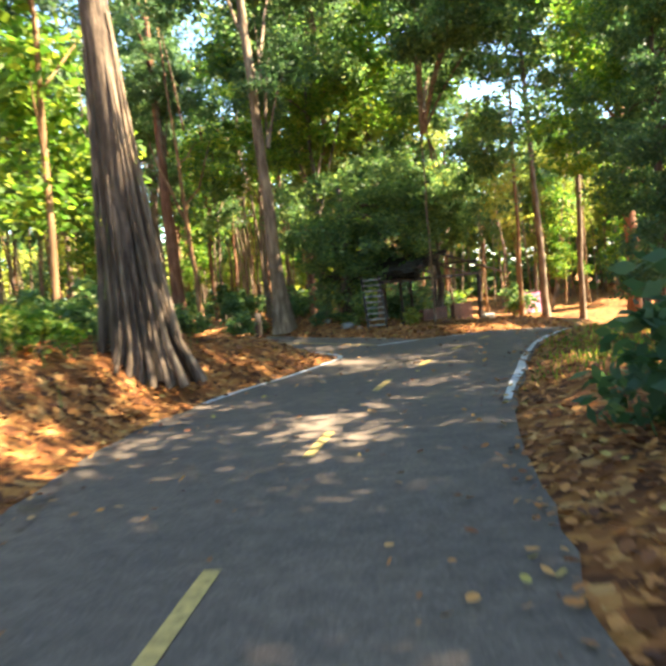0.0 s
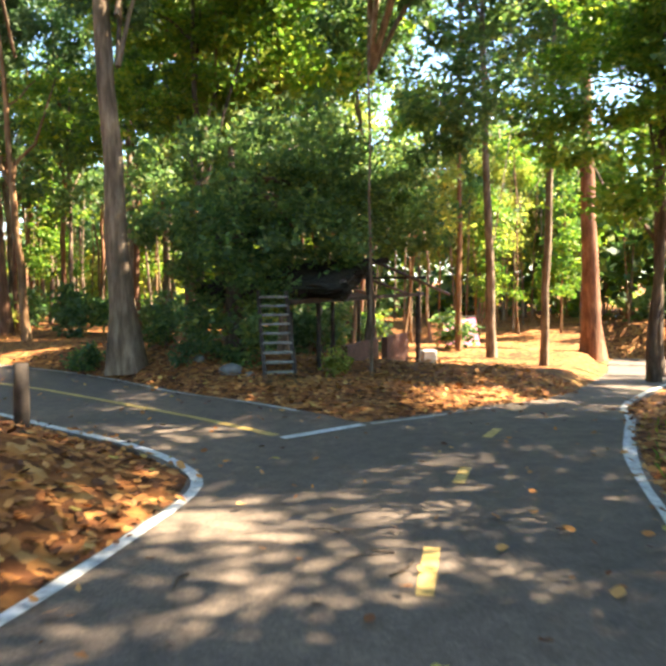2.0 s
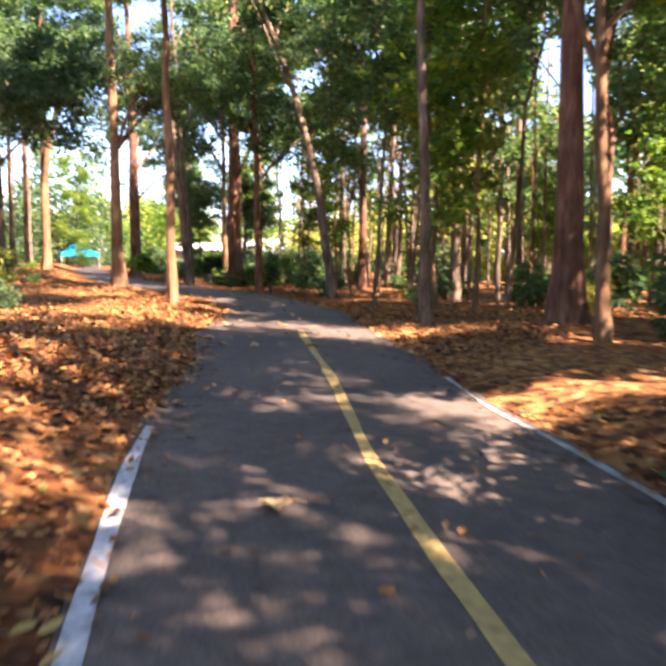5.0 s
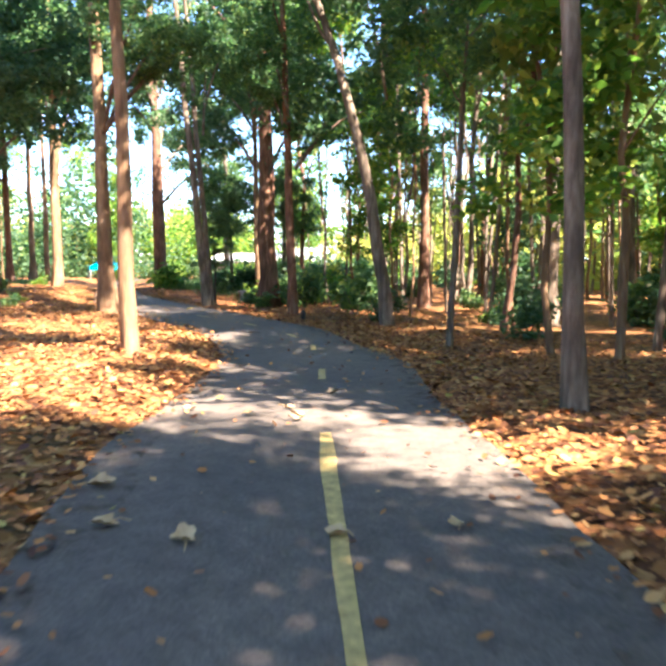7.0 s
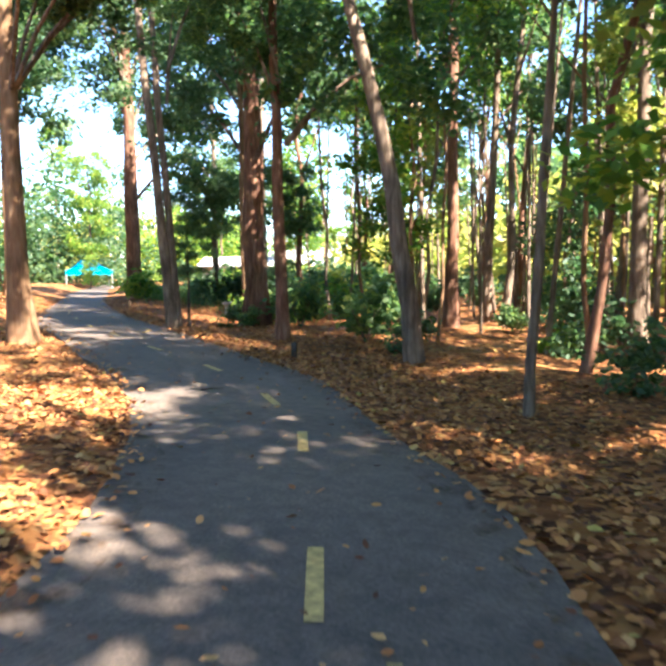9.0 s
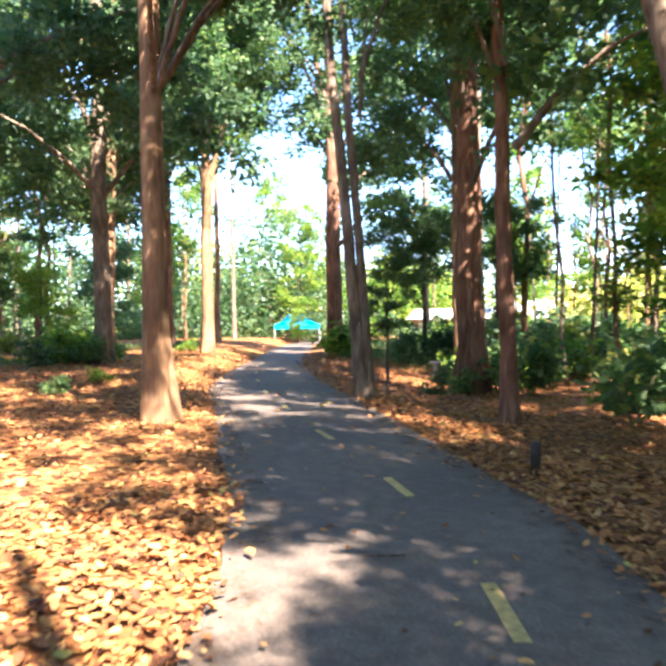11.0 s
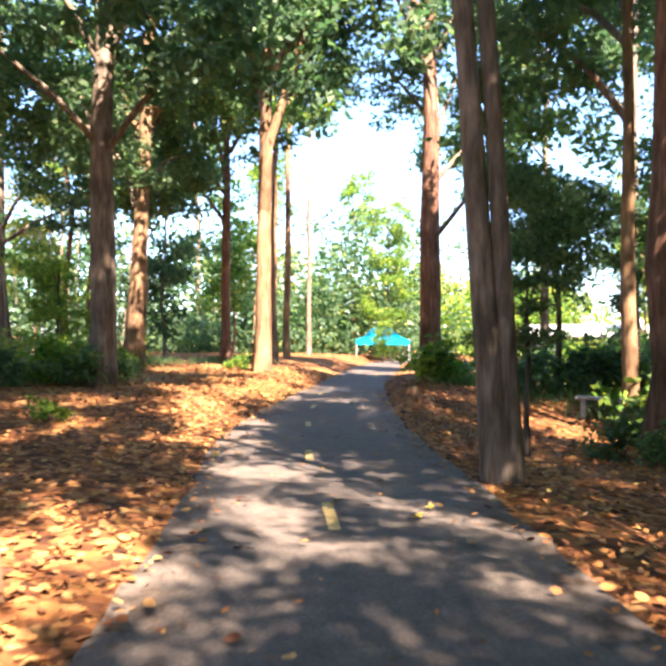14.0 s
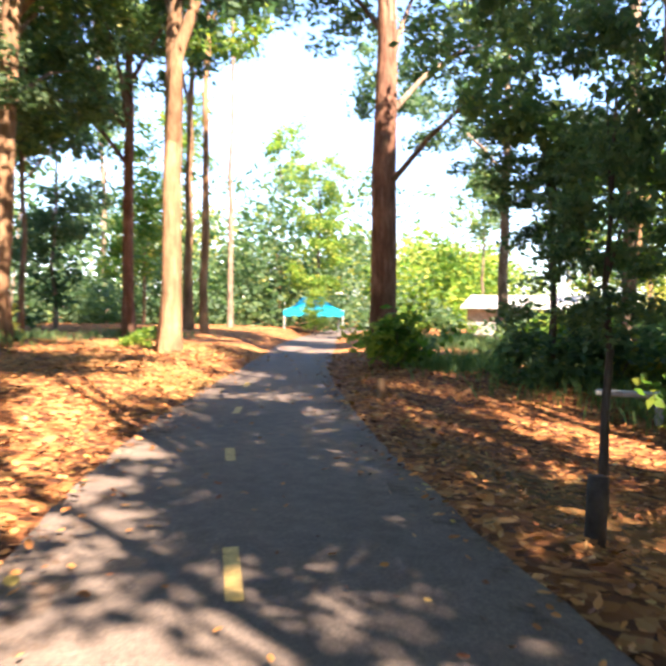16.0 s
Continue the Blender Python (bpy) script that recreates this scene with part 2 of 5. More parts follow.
BIG = [(2700, 24, 1.7, 1.25, 0.155, 0.22), (2700, 27, 1.9, 1.1, 0.155, 0.22), (2500, 22, 1.5, 1.5, 0.155, 0.21)]
SMALL = [(1700, 24, 0.85, 0.95, 0.13, 0.17), (1700, 25, 0.7, 1.25, 0.13, 0.16), (1600, 20, 1.0, 0.75, 0.13, 0.17)]
SHRUB = [(380, 11, 0.42, 0.3, 0.13, 0.12), (320, 9, 0.35, 0.38, 0.13, 0.1)]
CROWNS = {}
for key, mat, sd in (("green", GREEN, 100), ("deep", DEEP, 200), ("bright", BRIGHT, 300), ("gold", GOLD, 400)):
    CROWNS[key] = (crown_set("crown", mat, BIG, sd), crown_set("crown", mat, SMALL, sd + 20), crown_set("foliage", mat, SHRUB, sd + 40))


def spin(r, at, s=1.0, tilt=0.25):
    return pose(*at, math.degrees((r.random() - 0.5) * tilt), math.degrees((r.random() - 0.5) * tilt), r.random() * 360) @ Matrix.Diagonal((s, s, s * (0.85 + 0.3 * r.random()), 1))


# ---- the plan: outline of the path ----
LEFT = [(-1.35, -9), (-1.45, -3), (-1.48, 1.5), (-1.47, 3.4), (-1.25, 5.0), (-0.75, 6.6), (-0.18, 7.6), (0.24, 8.47), (0.45, 9.05), (0.34, 9.55),
        (-0.02, 10.22), (-0.57, 10.9), (-1.38, 11.93), (-2.35, 12.9), (-3.75, 14.4), (-5.3, 16.4), (-6.8, 17.95), (-7.35, 18.75), (-8.1, 19.75),
        (-9.0, 20.9), (-10.4, 22.15), (-12.3, 23.35), (-14.3, 24.25), (-16.9, 25.5), (-19.5, 26.65), (-22.4, 28.4), (-26.0, 30.9), (-30.0, 33.7),
        (-34.4, 36.8), (-41.0, 42.2), (-48, 48)]
RIGHT = [(1.68, 10.52), (1.05, 11.55), (0.3, 12.5), (-0.44, 13.72), (-1.4, 14.95), (-2.5, 16.1), (-3.5, 17.3), (-5.1, 19.15), (-6.15, 20.3),
         (-7.4, 21.85), (-8.9, 23.0), (-10.6, 24.4), (-12.1, 25.15), (-14.1, 26.15), (-16.0, 27.1), (-18.7, 28.35), (-20.9, 29.5), (-25.3, 32.1),
         (-31.0, 36.1), (-38.2, 41.4), (-46.5, 49.5)]
FAR = [(1.68, 10.52), (2.3, 10.75), (3.0, 11.1), (3.75, 11.65), (4.9, 13.0), (6.4, 15.2), (8.3, 17.9), (10.6, 21.6), (12.8, 25.2), (16, 30)]
NEAR = [(18.5, 29), (15.0, 24.0), (12.2, 20.0), (9.6, 17.2), (6.9, 14.3), (4.6, 11.6), (3.86, 10.4), (2.94, 8.96), (2.31, 7.53), (1.9, 6.4),
        (1.43, 5.15), (1.04, 3.7), (0.82, 2.52), (0.64, 1.4), (0.6, -3), (0.6, -9)]


def smooth_line(pts, step=0.25):
    """Catmull-Rom through the points, at even steps."""
    p = np.array([pts[0], *pts, pts[-1]], float)
    out = []
    for i in range(1, len(p) - 2):
        k = max(2, int(np.linalg.norm(p[i + 1] - p[i]) / step))
        for t in np.arange(k) / k:
            out.append(0.5 * (2 * p[i] + (p[i + 1] - p[i - 1]) * t + (2 * p[i - 1] - 5 * p[i] + 4 * p[i + 1] - p[i + 2]) * t ** 2
                              + (3 * p[i] - p[i - 1] - 3 * p[i + 1] + p[i + 2]) * t ** 3))
    return np.array([*out, p[-1]])


s_left, s_right, s_far, s_near = (smooth_line(q) for q in (LEFT, RIGHT, FAR, NEAR))
OUT = np.concatenate([s_left, s_right[::-1], s_far[1:], s_near])
wide = np.roll(OUT, -1, axis=0) - np.roll(OUT, 1, axis=0)
wide /= np.linalg.norm(wide, axis=1)[:, None] + 1e-9
area2 = (OUT[:, 0] * np.roll(OUT[:, 1], -1) - np.roll(OUT[:, 0], -1) * OUT[:, 1]).sum()
OUT = OUT + np.stack([wide[:, 1], -wide[:, 0]], 1) * (0.06 if area2 > 0 else -0.06)
SEG_A, SEG_B = OUT, np.roll(OUT, -1, axis=0)


def inside(q):
    q = np.atleast_2d(q)
    x, y = q[:, :1], q[:, 1:2]
    ax, ay, bx, by = SEG_A[:, 0], SEG_A[:, 1], SEG_B[:, 0], SEG_B[:, 1]
    cross = ((ay > y) != (by > y)) & (x < (bx - ax) * (y - ay) / np.where(by == ay, 1e-9, by - ay) + ax)
    return cross.sum(1) % 2 == 1


def edge_distance(q):
    """How far outside the path's edge each place is (negative on the path)."""
    q = np.atleast_2d(np.asarray(q, float))
    best = np.full(len(q), 1e9)
    ab = SEG_B - SEG_A
    ll = (ab ** 2).sum(1) + 1e-9
    for i in range(0, len(q), 4000):
        d = q[i:i + 4000, None] - SEG_A[None]
        t = np.clip((d * ab).sum(2) / ll, 0, 1)
        best[i:i + 4000] = np.sqrt(((d - t[..., None] * ab) ** 2).sum(2)).min(1)
    return np.where(inside(q), -best, best)


NEAR_X, NEAR_Y, NEAR_STEP = np.arange(-66, 27, 0.4), np.arange(-12.4, 70, 0.4), 0.4
near_grid = edge_distance(np.stack(np.meshgrid(NEAR_X, NEAR_Y, indexing="ij"), 2).reshape(-1, 2)).reshape(len(NEAR_X), len(NEAR_Y))


def edge_quick(q):
    """edge_distance, read from a table."""
    q = np.atleast_2d(np.asarray(q, float))
    u = np.clip((q[:, 0] - NEAR_X[0]) / NEAR_STEP, 0, len(NEAR_X) - 1.001)
    w = np.clip((q[:, 1] - NEAR_Y[0]) / NEAR_STEP, 0, len(NEAR_Y) - 1.001)
    i, j = u.astype(int), w.astype(int)
    a, b = u - i, w - j
    return (near_grid[i, j] * (1 - a) * (1 - b) + near_grid[i + 1, j] * a * (1 - b) + near_grid[i, j + 1] * (1 - a) * b + near_grid[i + 1, j + 1] * a * b)


def fall(x, y):
    """The branch that bends away runs downhill."""
    s = (x - 2.9) * 0.53 + (y - 10.6) * 0.85
    on = np.clip((x * 0.85 - y * 0.53 + 3.9) / 1.2, 0, 1)
    return -0.08 * np.maximum(0, s) * on


HILLS = np.array([(-1.5, 6.6, .62), (-3.6, 5, .6), (-3, 9, .35), (-3.5, 11, .3), (-7, 14, .25), (-0.2, 14.0, .4), (1.2, 12.8, .06), (1.9, 13.8, -.06), (3, 14, -.1),
                  (4.8, 18.6, -.6), (6.9, 20.3, -.65), (-3.4, 21, .08), (-5.2, 21, -.02), (-11.1, 27.2, -.2), (-8.6, 25, -.25), (-18.5, 31.8, -.35),
                  (-16, 30, -.2), (-26.2, 34, .03), (-27.8, 30.5, .2), (-29, 28, .35), (-24.5, 26.4, .2), (-15.7, 24.2, .1), (-9.5, 20.1, .12),
                  (2.6, 4, .1), (4.5, 6.5, 0), (7, 12, -.45), (10, 17, -1), (-10, 31, -.4), (0, 25, -.15), (9, 28, -1.1), (14, 20, -1.3), (-38, 34, .3)])


def ground_z(q, d=None):
    q = np.atleast_2d(np.asarray(q, float))
    d = edge_quick(q) if d is None else d
    w = 1 / (((q[:, None] - HILLS[None, :, :2]) ** 2).sum(2) + 0.6) ** 1.5
    far = 1 / (1 + (np.hypot(q[:, 0] + 12, q[:, 1] - 20) / 60) ** 4)
    h = (w * HILLS[:, 2]).sum(1) / w.sum(1) * far
    n = 0.035 * np.sin(q[:, 0] * 2.1 + 1.3 * np.sin(q[:, 1] * 1.7)) * np.sin(q[:, 1] * 2.6 + q[:, 0])
    s = np.clip(d / 1.1, 0, 1)
    s = s * s * (3 - 2 * s)
    lip = np.clip(d / 0.25, 0, 1)
    base = fall(q[:, 0], q[:, 1]) * (1 - s)
    return base + np.where(d < 0, -0.03 - 0.05 * np.clip(-d, 0, 1), -0.03 + 0.05 * lip) + s * (h + n)


def gz(x, y):
    return float(ground_z([(x, y)])[0])


# ---- ground ----
xs = np.concatenate([[-700, -300, -140, -90, -70], np.arange(-58, 26, 0.45), [32, 45, 70, 140, 300, 700]])
ys = np.concatenate([[-700, -300, -120, -50, -25], np.arange(-12, 58, 0.45), [66, 80, 110, 200, 400, 700]])
gx, gy = np.meshgrid(xs, ys, indexing="ij")
pts = np.stack([gx.ravel(), gy.ravel()], 1)
zz = ground_z(pts, edge_distance(pts))
ny = len(ys)
faces = [(i * ny + j, (i + 1) * ny + j, (i + 1) * ny + j + 1, i * ny + j + 1) for i in range(len(xs) - 1) for j in range(ny - 1)]
ground = new("ground", mesh_of("ground", np.column_stack([pts, zz]), faces, LITTER, True))
tagged(ground, "forest floor covered with brown fallen leaves", "ground", kind="structure")

# ---- path ----
jit = np.random.default_rng(3)
road_pts = OUT + jit.normal(size=OUT.shape) * 0.012
bm = bmesh.new()
top = [bm.verts.new((x, y, 0)) for x, y in road_pts]
f = bm.faces.new(top)
bmesh.ops.triangulate(bm, faces=[f])
for v in bm.verts:
    v.co.z = float(fall(v.co.x, v.co.y))
rim = [e for e in bm.edges if e.is_boundary]
ext = bmesh.ops.extrude_edge_only(bm, edges=rim)
for v in ext["geom"]:
    if isinstance(v, bmesh.types.BMVert):
        v.co.z -= 0.09
bmesh.ops.recalc_face_normals(bm, faces=bm.faces[:])
path = new("road", bm_mesh("road", bm, ASPHALT))
tagged(path, "dark grey asphalt cycle path forking under trees", "path", kind="structure")


def stripe(name, pts, width, mat, label, z=0.005, wear=0.006, seed=1):
    r = np.random.default_rng(seed)
    s = smooth_line(pts, 0.12)
    d = np.gradient(s, axis=0)
    d /= np.linalg.norm(d, axis=1)[:, None]
    nrm = np.stack([-d[:, 1], d[:, 0]], 1)
    ph = r.random(4) * 6.283
    run = np.arange(len(s))[:, None] * 0.12
    a = s + nrm * (width / 2 + wear * (np.sin(run * 2.3 + ph[0]) + 0.6 * np.sin(run * 5.1 + ph[1]) + 0.25 * r.normal(size=(len(s), 1))))
    b = s - nrm * (width / 2 + wear * (np.sin(run * 1.9 + ph[2]) + 0.6 * np.sin(run * 4.3 + ph[3]) + 0.25 * r.normal(size=(len(s), 1))))
    k = len(s)
    v = [(*p, float(fall(*p)) + z) for p in np.concatenate([a, b])]
    fs = [(i, i + 1, k + i + 1, k + i) for i in range(k - 1)]
    o = new(name, mesh_of(name, v, fs, mat))
    if o.data.polygons[0].normal.z < 0:
        o.data.flip_normals()
    tagged(o, label, "road marking", kind="structure")
    return o


def inset(line, keep_at, off):
    s = smooth_line(line, 0.4)
    d = np.gradient(s, axis=0)
    d /= np.linalg.norm(d, axis=1)[:, None]
    s = s + np.stack([d[:, 1], -d[:, 0]], 1) * off
    return [tuple(p) for p in s if keep_at(p)]


stripe("edge_line", inset(LEFT, lambda p: 5.9 < p[1] < 14.6, 0.0), 0.066, WHITE, "worn white edge line on the asphalt path")
stripe("edge_line", inset(NEAR, lambda p: 5.1 < p[1] < 16.5, 0.0), 0.066, WHITE, "worn white edge line round the bend")
stripe("edge_line", inset(RIGHT, lambda p: 10.9 < p[1] < 17.0, 0.0), 0.04, CONCRETE, "faded thin edge line beside the leaf bank", wear=0.012)
stripe("edge_line", [(1.03, 10.13), (1.35, 10.3), (1.68, 10.47)], 0.085, WHITE, "white line across the mouth of the branch", z=0.008)
stripe("edge_line", [(1.75, 10.5), (2.35, 10.72), (3.0, 11.03)], 0.04, CONCRETE, "faded thin edge line beside the leaf bank", wear=0.012)
stripe("centre_line", [(1.0, 10.24), (0.43, 11.1), (-0.45, 12.28), (-1.15, 13.15), (-1.9, 13.98), (-2.7, 14.9), (-3.9, 16.4), (-4.95, 17.62), (-6.14, 19.02)],
       0.07, YELLOW, "worn solid yellow centre line of the path")
def soil_material():
    m, n, l, b = material("drifted_soil", 0.92, 0.1)
    t = noise_tex(n, l, 30, 5)
    r = ramp(n, [(0.3, (0.075, 0.04, 0.02)), (0.7, (0.2, 0.12, 0.065))])
    l.new(t.outputs[0], r.inputs[0])
    l.new(r.outputs[0], b.inputs["Base Color"])
    gone = noise_tex(n, l, 5, 8, None, 0.75)
    cut = ramp(n, [(0.5, (0, 0, 0)), (0.66, (0.6, 0.6, 0.6))])
    l.new(gone.outputs[0], cut.inputs[0])
    clear = n.new("ShaderNodeBsdfTransparent")
    mx = n.new("ShaderNodeMixShader")
    l.new(cut.outputs[0], mx.inputs[0])
    l.new(clear.outputs[0], mx.inputs[1])
    l.new(b.outputs[0], mx.inputs[2])
    l.new(mx.outputs[0], n["Material Output"].inputs[0])
    return m


SOIL = soil_material()
for n_drift, (line, low, high, off, wide_m) in enumerate(((LEFT, -2, 5.9, 0.06, 0.16), (LEFT, 13, 32, 0.06, 0.24), (RIGHT, 10.6, 32, -0.06, 0.18), (FAR, 10.6, 18, 0.06, 0.2))):
    stripe("soil_drift", inset(line, lambda p: low < p[1] < high, off), wide_m, SOIL, "thin brown soil drifted over the path margin", z=0.003 + 0.0004 * n_drift, wear=0.05, seed=20 + n_drift)
for a, b in (((-0.66, 1.2), (-0.47, 1.86)), ((-0.5, 1.78), (-0.38, 2.46)), ((-0.03, 3.97), (0.12, 4.58)), ((0.57, 6.1), (0.77, 6.7)), ((1.2, 7.5), (1.37, 7.93)),
             ((1.81, 8.8), (1.97, 9.1)), ((2.4, 9.83), (2.6, 10.1)), ((-7.43, 20.59), (-7.82, 21.07)), ((-8.85, 22.2), (-9.2, 22.6)), ((-9.98, 23.2), (-10.44, 23.52)),
             ((-11.77, 24.26), (-12.29, 24.49)), ((-13.87, 25.14), (-14.46, 25.36)), ((-16.08, 26.03), (-16.66, 26.28)), ((-18.03, 26.85), (-18.55, 27.09)),
             ((-20.1, 27.86), (-20.5, 28.05)), ((-22.0, 28.85), (-22.4, 29.1)), ((-24.0, 30.0), (-24.5, 30.3)))[1:]:
    stripe("centre_dash", [a, b], 0.062, YELLOW, "short worn yellow dash on the path", wear=0.003)


# ---- trees ----
def stem_path(h, lean, bend=(0, 0), n=9, curve=1.0, wob=0.012, seed=0):
    r = np.random.default_rng(seed)
    out = []
    for i in range(n):
        t = i / (n - 1)
        z = -0.12 + (h + 0.12) * t
        w = wob * h * 0.12
        out.append((lean[0] * z + bend[0] * t ** (1 + curve) + (r.normal() * w if i else 0), lean[1] * z + bend[1] * t ** (1 + curve) + (r.normal() * w if i else 0), z))
    return out


# open spots in the leaf roof, as the places on the ground that the sun reaches: x, y, radius
SUNNY = [(-0.1, 5.1, 0.3), (-0.6, 5.1, 0.2), (0.4, 5.1, 0.22), (0.93, 5.48, 0.35), (0.56, 3.8, 0.22), (0.12, 3.91, 0.15), (0.9, 7.5, 0.3), (0.3, 7.5, 0.25),
         (-2.5, 9.6, 0.6), (-1.4, 6.0, 0.4), (1.85, 8.54, 0.5), (0.72, 10.05, 0.18), (0.0, 11.2, 0.2), (3.5, 11.67, 0.4), (2.5, 11.1, 0.25), (0.0, 8.6, 0.25)]
SUNNY += [(-0.1, 11.15, 0.25), (-2.3, 13.66, 0.18), (-3.3, 12.9, 0.3), (-4.6, 19.4, 0.6), (-9.5, 19.1, 1.5), (-2.0, 16.4, 0.45), (-1.3, 14.5, 0.6), (-4.9, 14.4, 0.4), (-2.55, 15.7, 0.25), (-5.9, 19.55, 0.48),
          (-5.4, 19.5, 0.52), (-11.4, 21.7, 1.1), (-5.96, 20.35, 0.25), (-9.84, 22.36, 0.3), (-5.0, 19.3, 0.4)]
SUNNY += [(-17.83, 26.6, 0.65), (-18.3, 26.75, 0.5), (-17.2, 26.9, 0.3), (-17.9, 27.15, 0.35), (-17.96, 27.84, 0.25), (-13.06, 23.93, 0.2), (-12.53, 23.98, 0.12), (-12.05, 23.58, 0.16), (-11.4, 23.73, 0.22), (-11.17, 23.12, 0.2),
          (-11.83, 23.18, 0.2), (-11.71, 22.44, 0.45), (-12.6, 22.0, 0.7), (-15.24, 23.7, 0.7), (-13.7, 22.85, 0.45), (-12.9, 26.28, 0.35), (-19.94, 26.5, 0.6)]
SUNNY += [(-28.26, 31.0, 1.0), (-16.42, 25.74, 0.27), (-15.54, 26.2, 0.24), (-16.4, 25.0, 0.28), (-19.67, 26.2, 0.4), (-20.1, 25.5, 0.35), (-18.12, 28.07, 0.22), (-15.78, 27.27, 0.18),
          (-22.28, 29.88, 0.4), (-24.5, 29.0, 0.9), (-21.5, 27.5, 0.5), (-31, 36, 1.8), (-37, 40, 3), (5, 17.4, 1.0), (6.2, 20.3, 1.4), (8.5, 26, 3), (7.4, 22.8, 1.4), (-29, 28, 0.9), (-25.6, 30.6, 0.6), (-31.6, 30.7, 0.5)]


def shades(x, y, z, rad):
    """Whether a crown there would stand in one of the shafts of sun."""
    k = z / math.tan(SUN_EL)
    px, py = x - k * math.cos(SUN_AZ), y - k * math.sin(SUN_AZ)
    return any((px - a) ** 2 + (py - b) ** 2 < (c + rad * min(1, 0.3 + c)) ** 2 for a, b, c in SUNNY)


def tree(x, y, r, h, lean=(0, 0), bend=(0, 0), bark=BARK, leaves="green", label="", limbs=4, first=0.55, crowns=4, flare=0.5, spread=1.0, seed=0,
         sides=12, fork=None, size=1.0, z=None, twin=None):
    """A tall tree: tapered trunk, limbs and several crowns of leaves."""
    q = np.random.default_rng(seed + 1000)
    root = new("tree")
    root.location = (x, y, gz(x, y) if z is None else z)
    tagged(root, label, "tree", "forest trees")
    pth = stem_path(h, lean, bend, seed=seed, n=12)
    rad = [r * (1 - 0.72 * (i / 11) ** 1.1) for i in range(12)]
    v, f = tube(pth, rad, sides, flare, 0.05, seed)
    child("trunk", mesh_of("trunk", v, f, bark, True), root)
    if twin:
        p2 = stem_path(h * 0.95, twin[1], seed=seed + 3, n=10)
        p2 = [(a + twin[0][0], b + twin[0][1], c) for a, b, c in p2]
        v, f = tube(p2, [twin[2] * (1 - 0.07 * i) for i in range(10)], sides, flare * 0.6, 0.05, seed + 3)
        child("trunk", mesh_of("trunk", v, f, bark, True), root)
    tips = [pth[-1]]
    specs = list(fork or [])
    for i in range(limbs):
        specs.append((h * (first + (0.92 - first) * (i + 0.5 * q.random()) / max(1, limbs)), q.random() * 360, 40 + 25 * q.random(), h * (0.16 + 0.1 * q.random()), 0.42))
    for hh, az, up, ln, thick in specs:
        k = min(10, hh / h * 11)
        i = int(k)
        b = Vector(pth[i]).lerp(Vector(pth[i + 1]), k - i)
        d = Vector((math.cos(radians(az)) * math.cos(radians(up)), math.sin(radians(az)) * math.cos(radians(up)), math.sin(radians(up))))
        lp = [b + d * (ln * t) + Vector((0, 0, 0.12 * ln * t * t)) + Vector(q.normal(size=3) * 0.025 * ln * (t > 0)) for t in (0, 0.2, 0.45, 0.7, 1.0)]
        lr = [rad[i] * thick * s for s in (1.15, 0.95, 0.8, 0.6, 0.3)]
        v, f = tube(lp, lr, 7, 0, 0.05, seed + i)
        child("limb", mesh_of("limb", v, f, bark, True), root)
        tips.append(tuple(lp[-1]))
    big = CROWNS[leaves][0]
    for i in range(crowns):
        t = tips[i % len(tips)]
        for _ in range(30):
            o = q.normal(size=3) * (0.3 + 0.07 * _, 0.3 + 0.07 * _, 0.2 + 0.03 * _) * spread
            if not shades(x + t[0] + o[0], y + t[1] + o[1], t[2] + o[2], 1.35):
                break
        else:
            continue
        child("crown", big[int(q.integers(3))], root, m=spin(q, (t[0] + o[0], t[1] + o[1], t[2] + o[2]), size * (0.8 + 0.35 * q.random())))
    return root


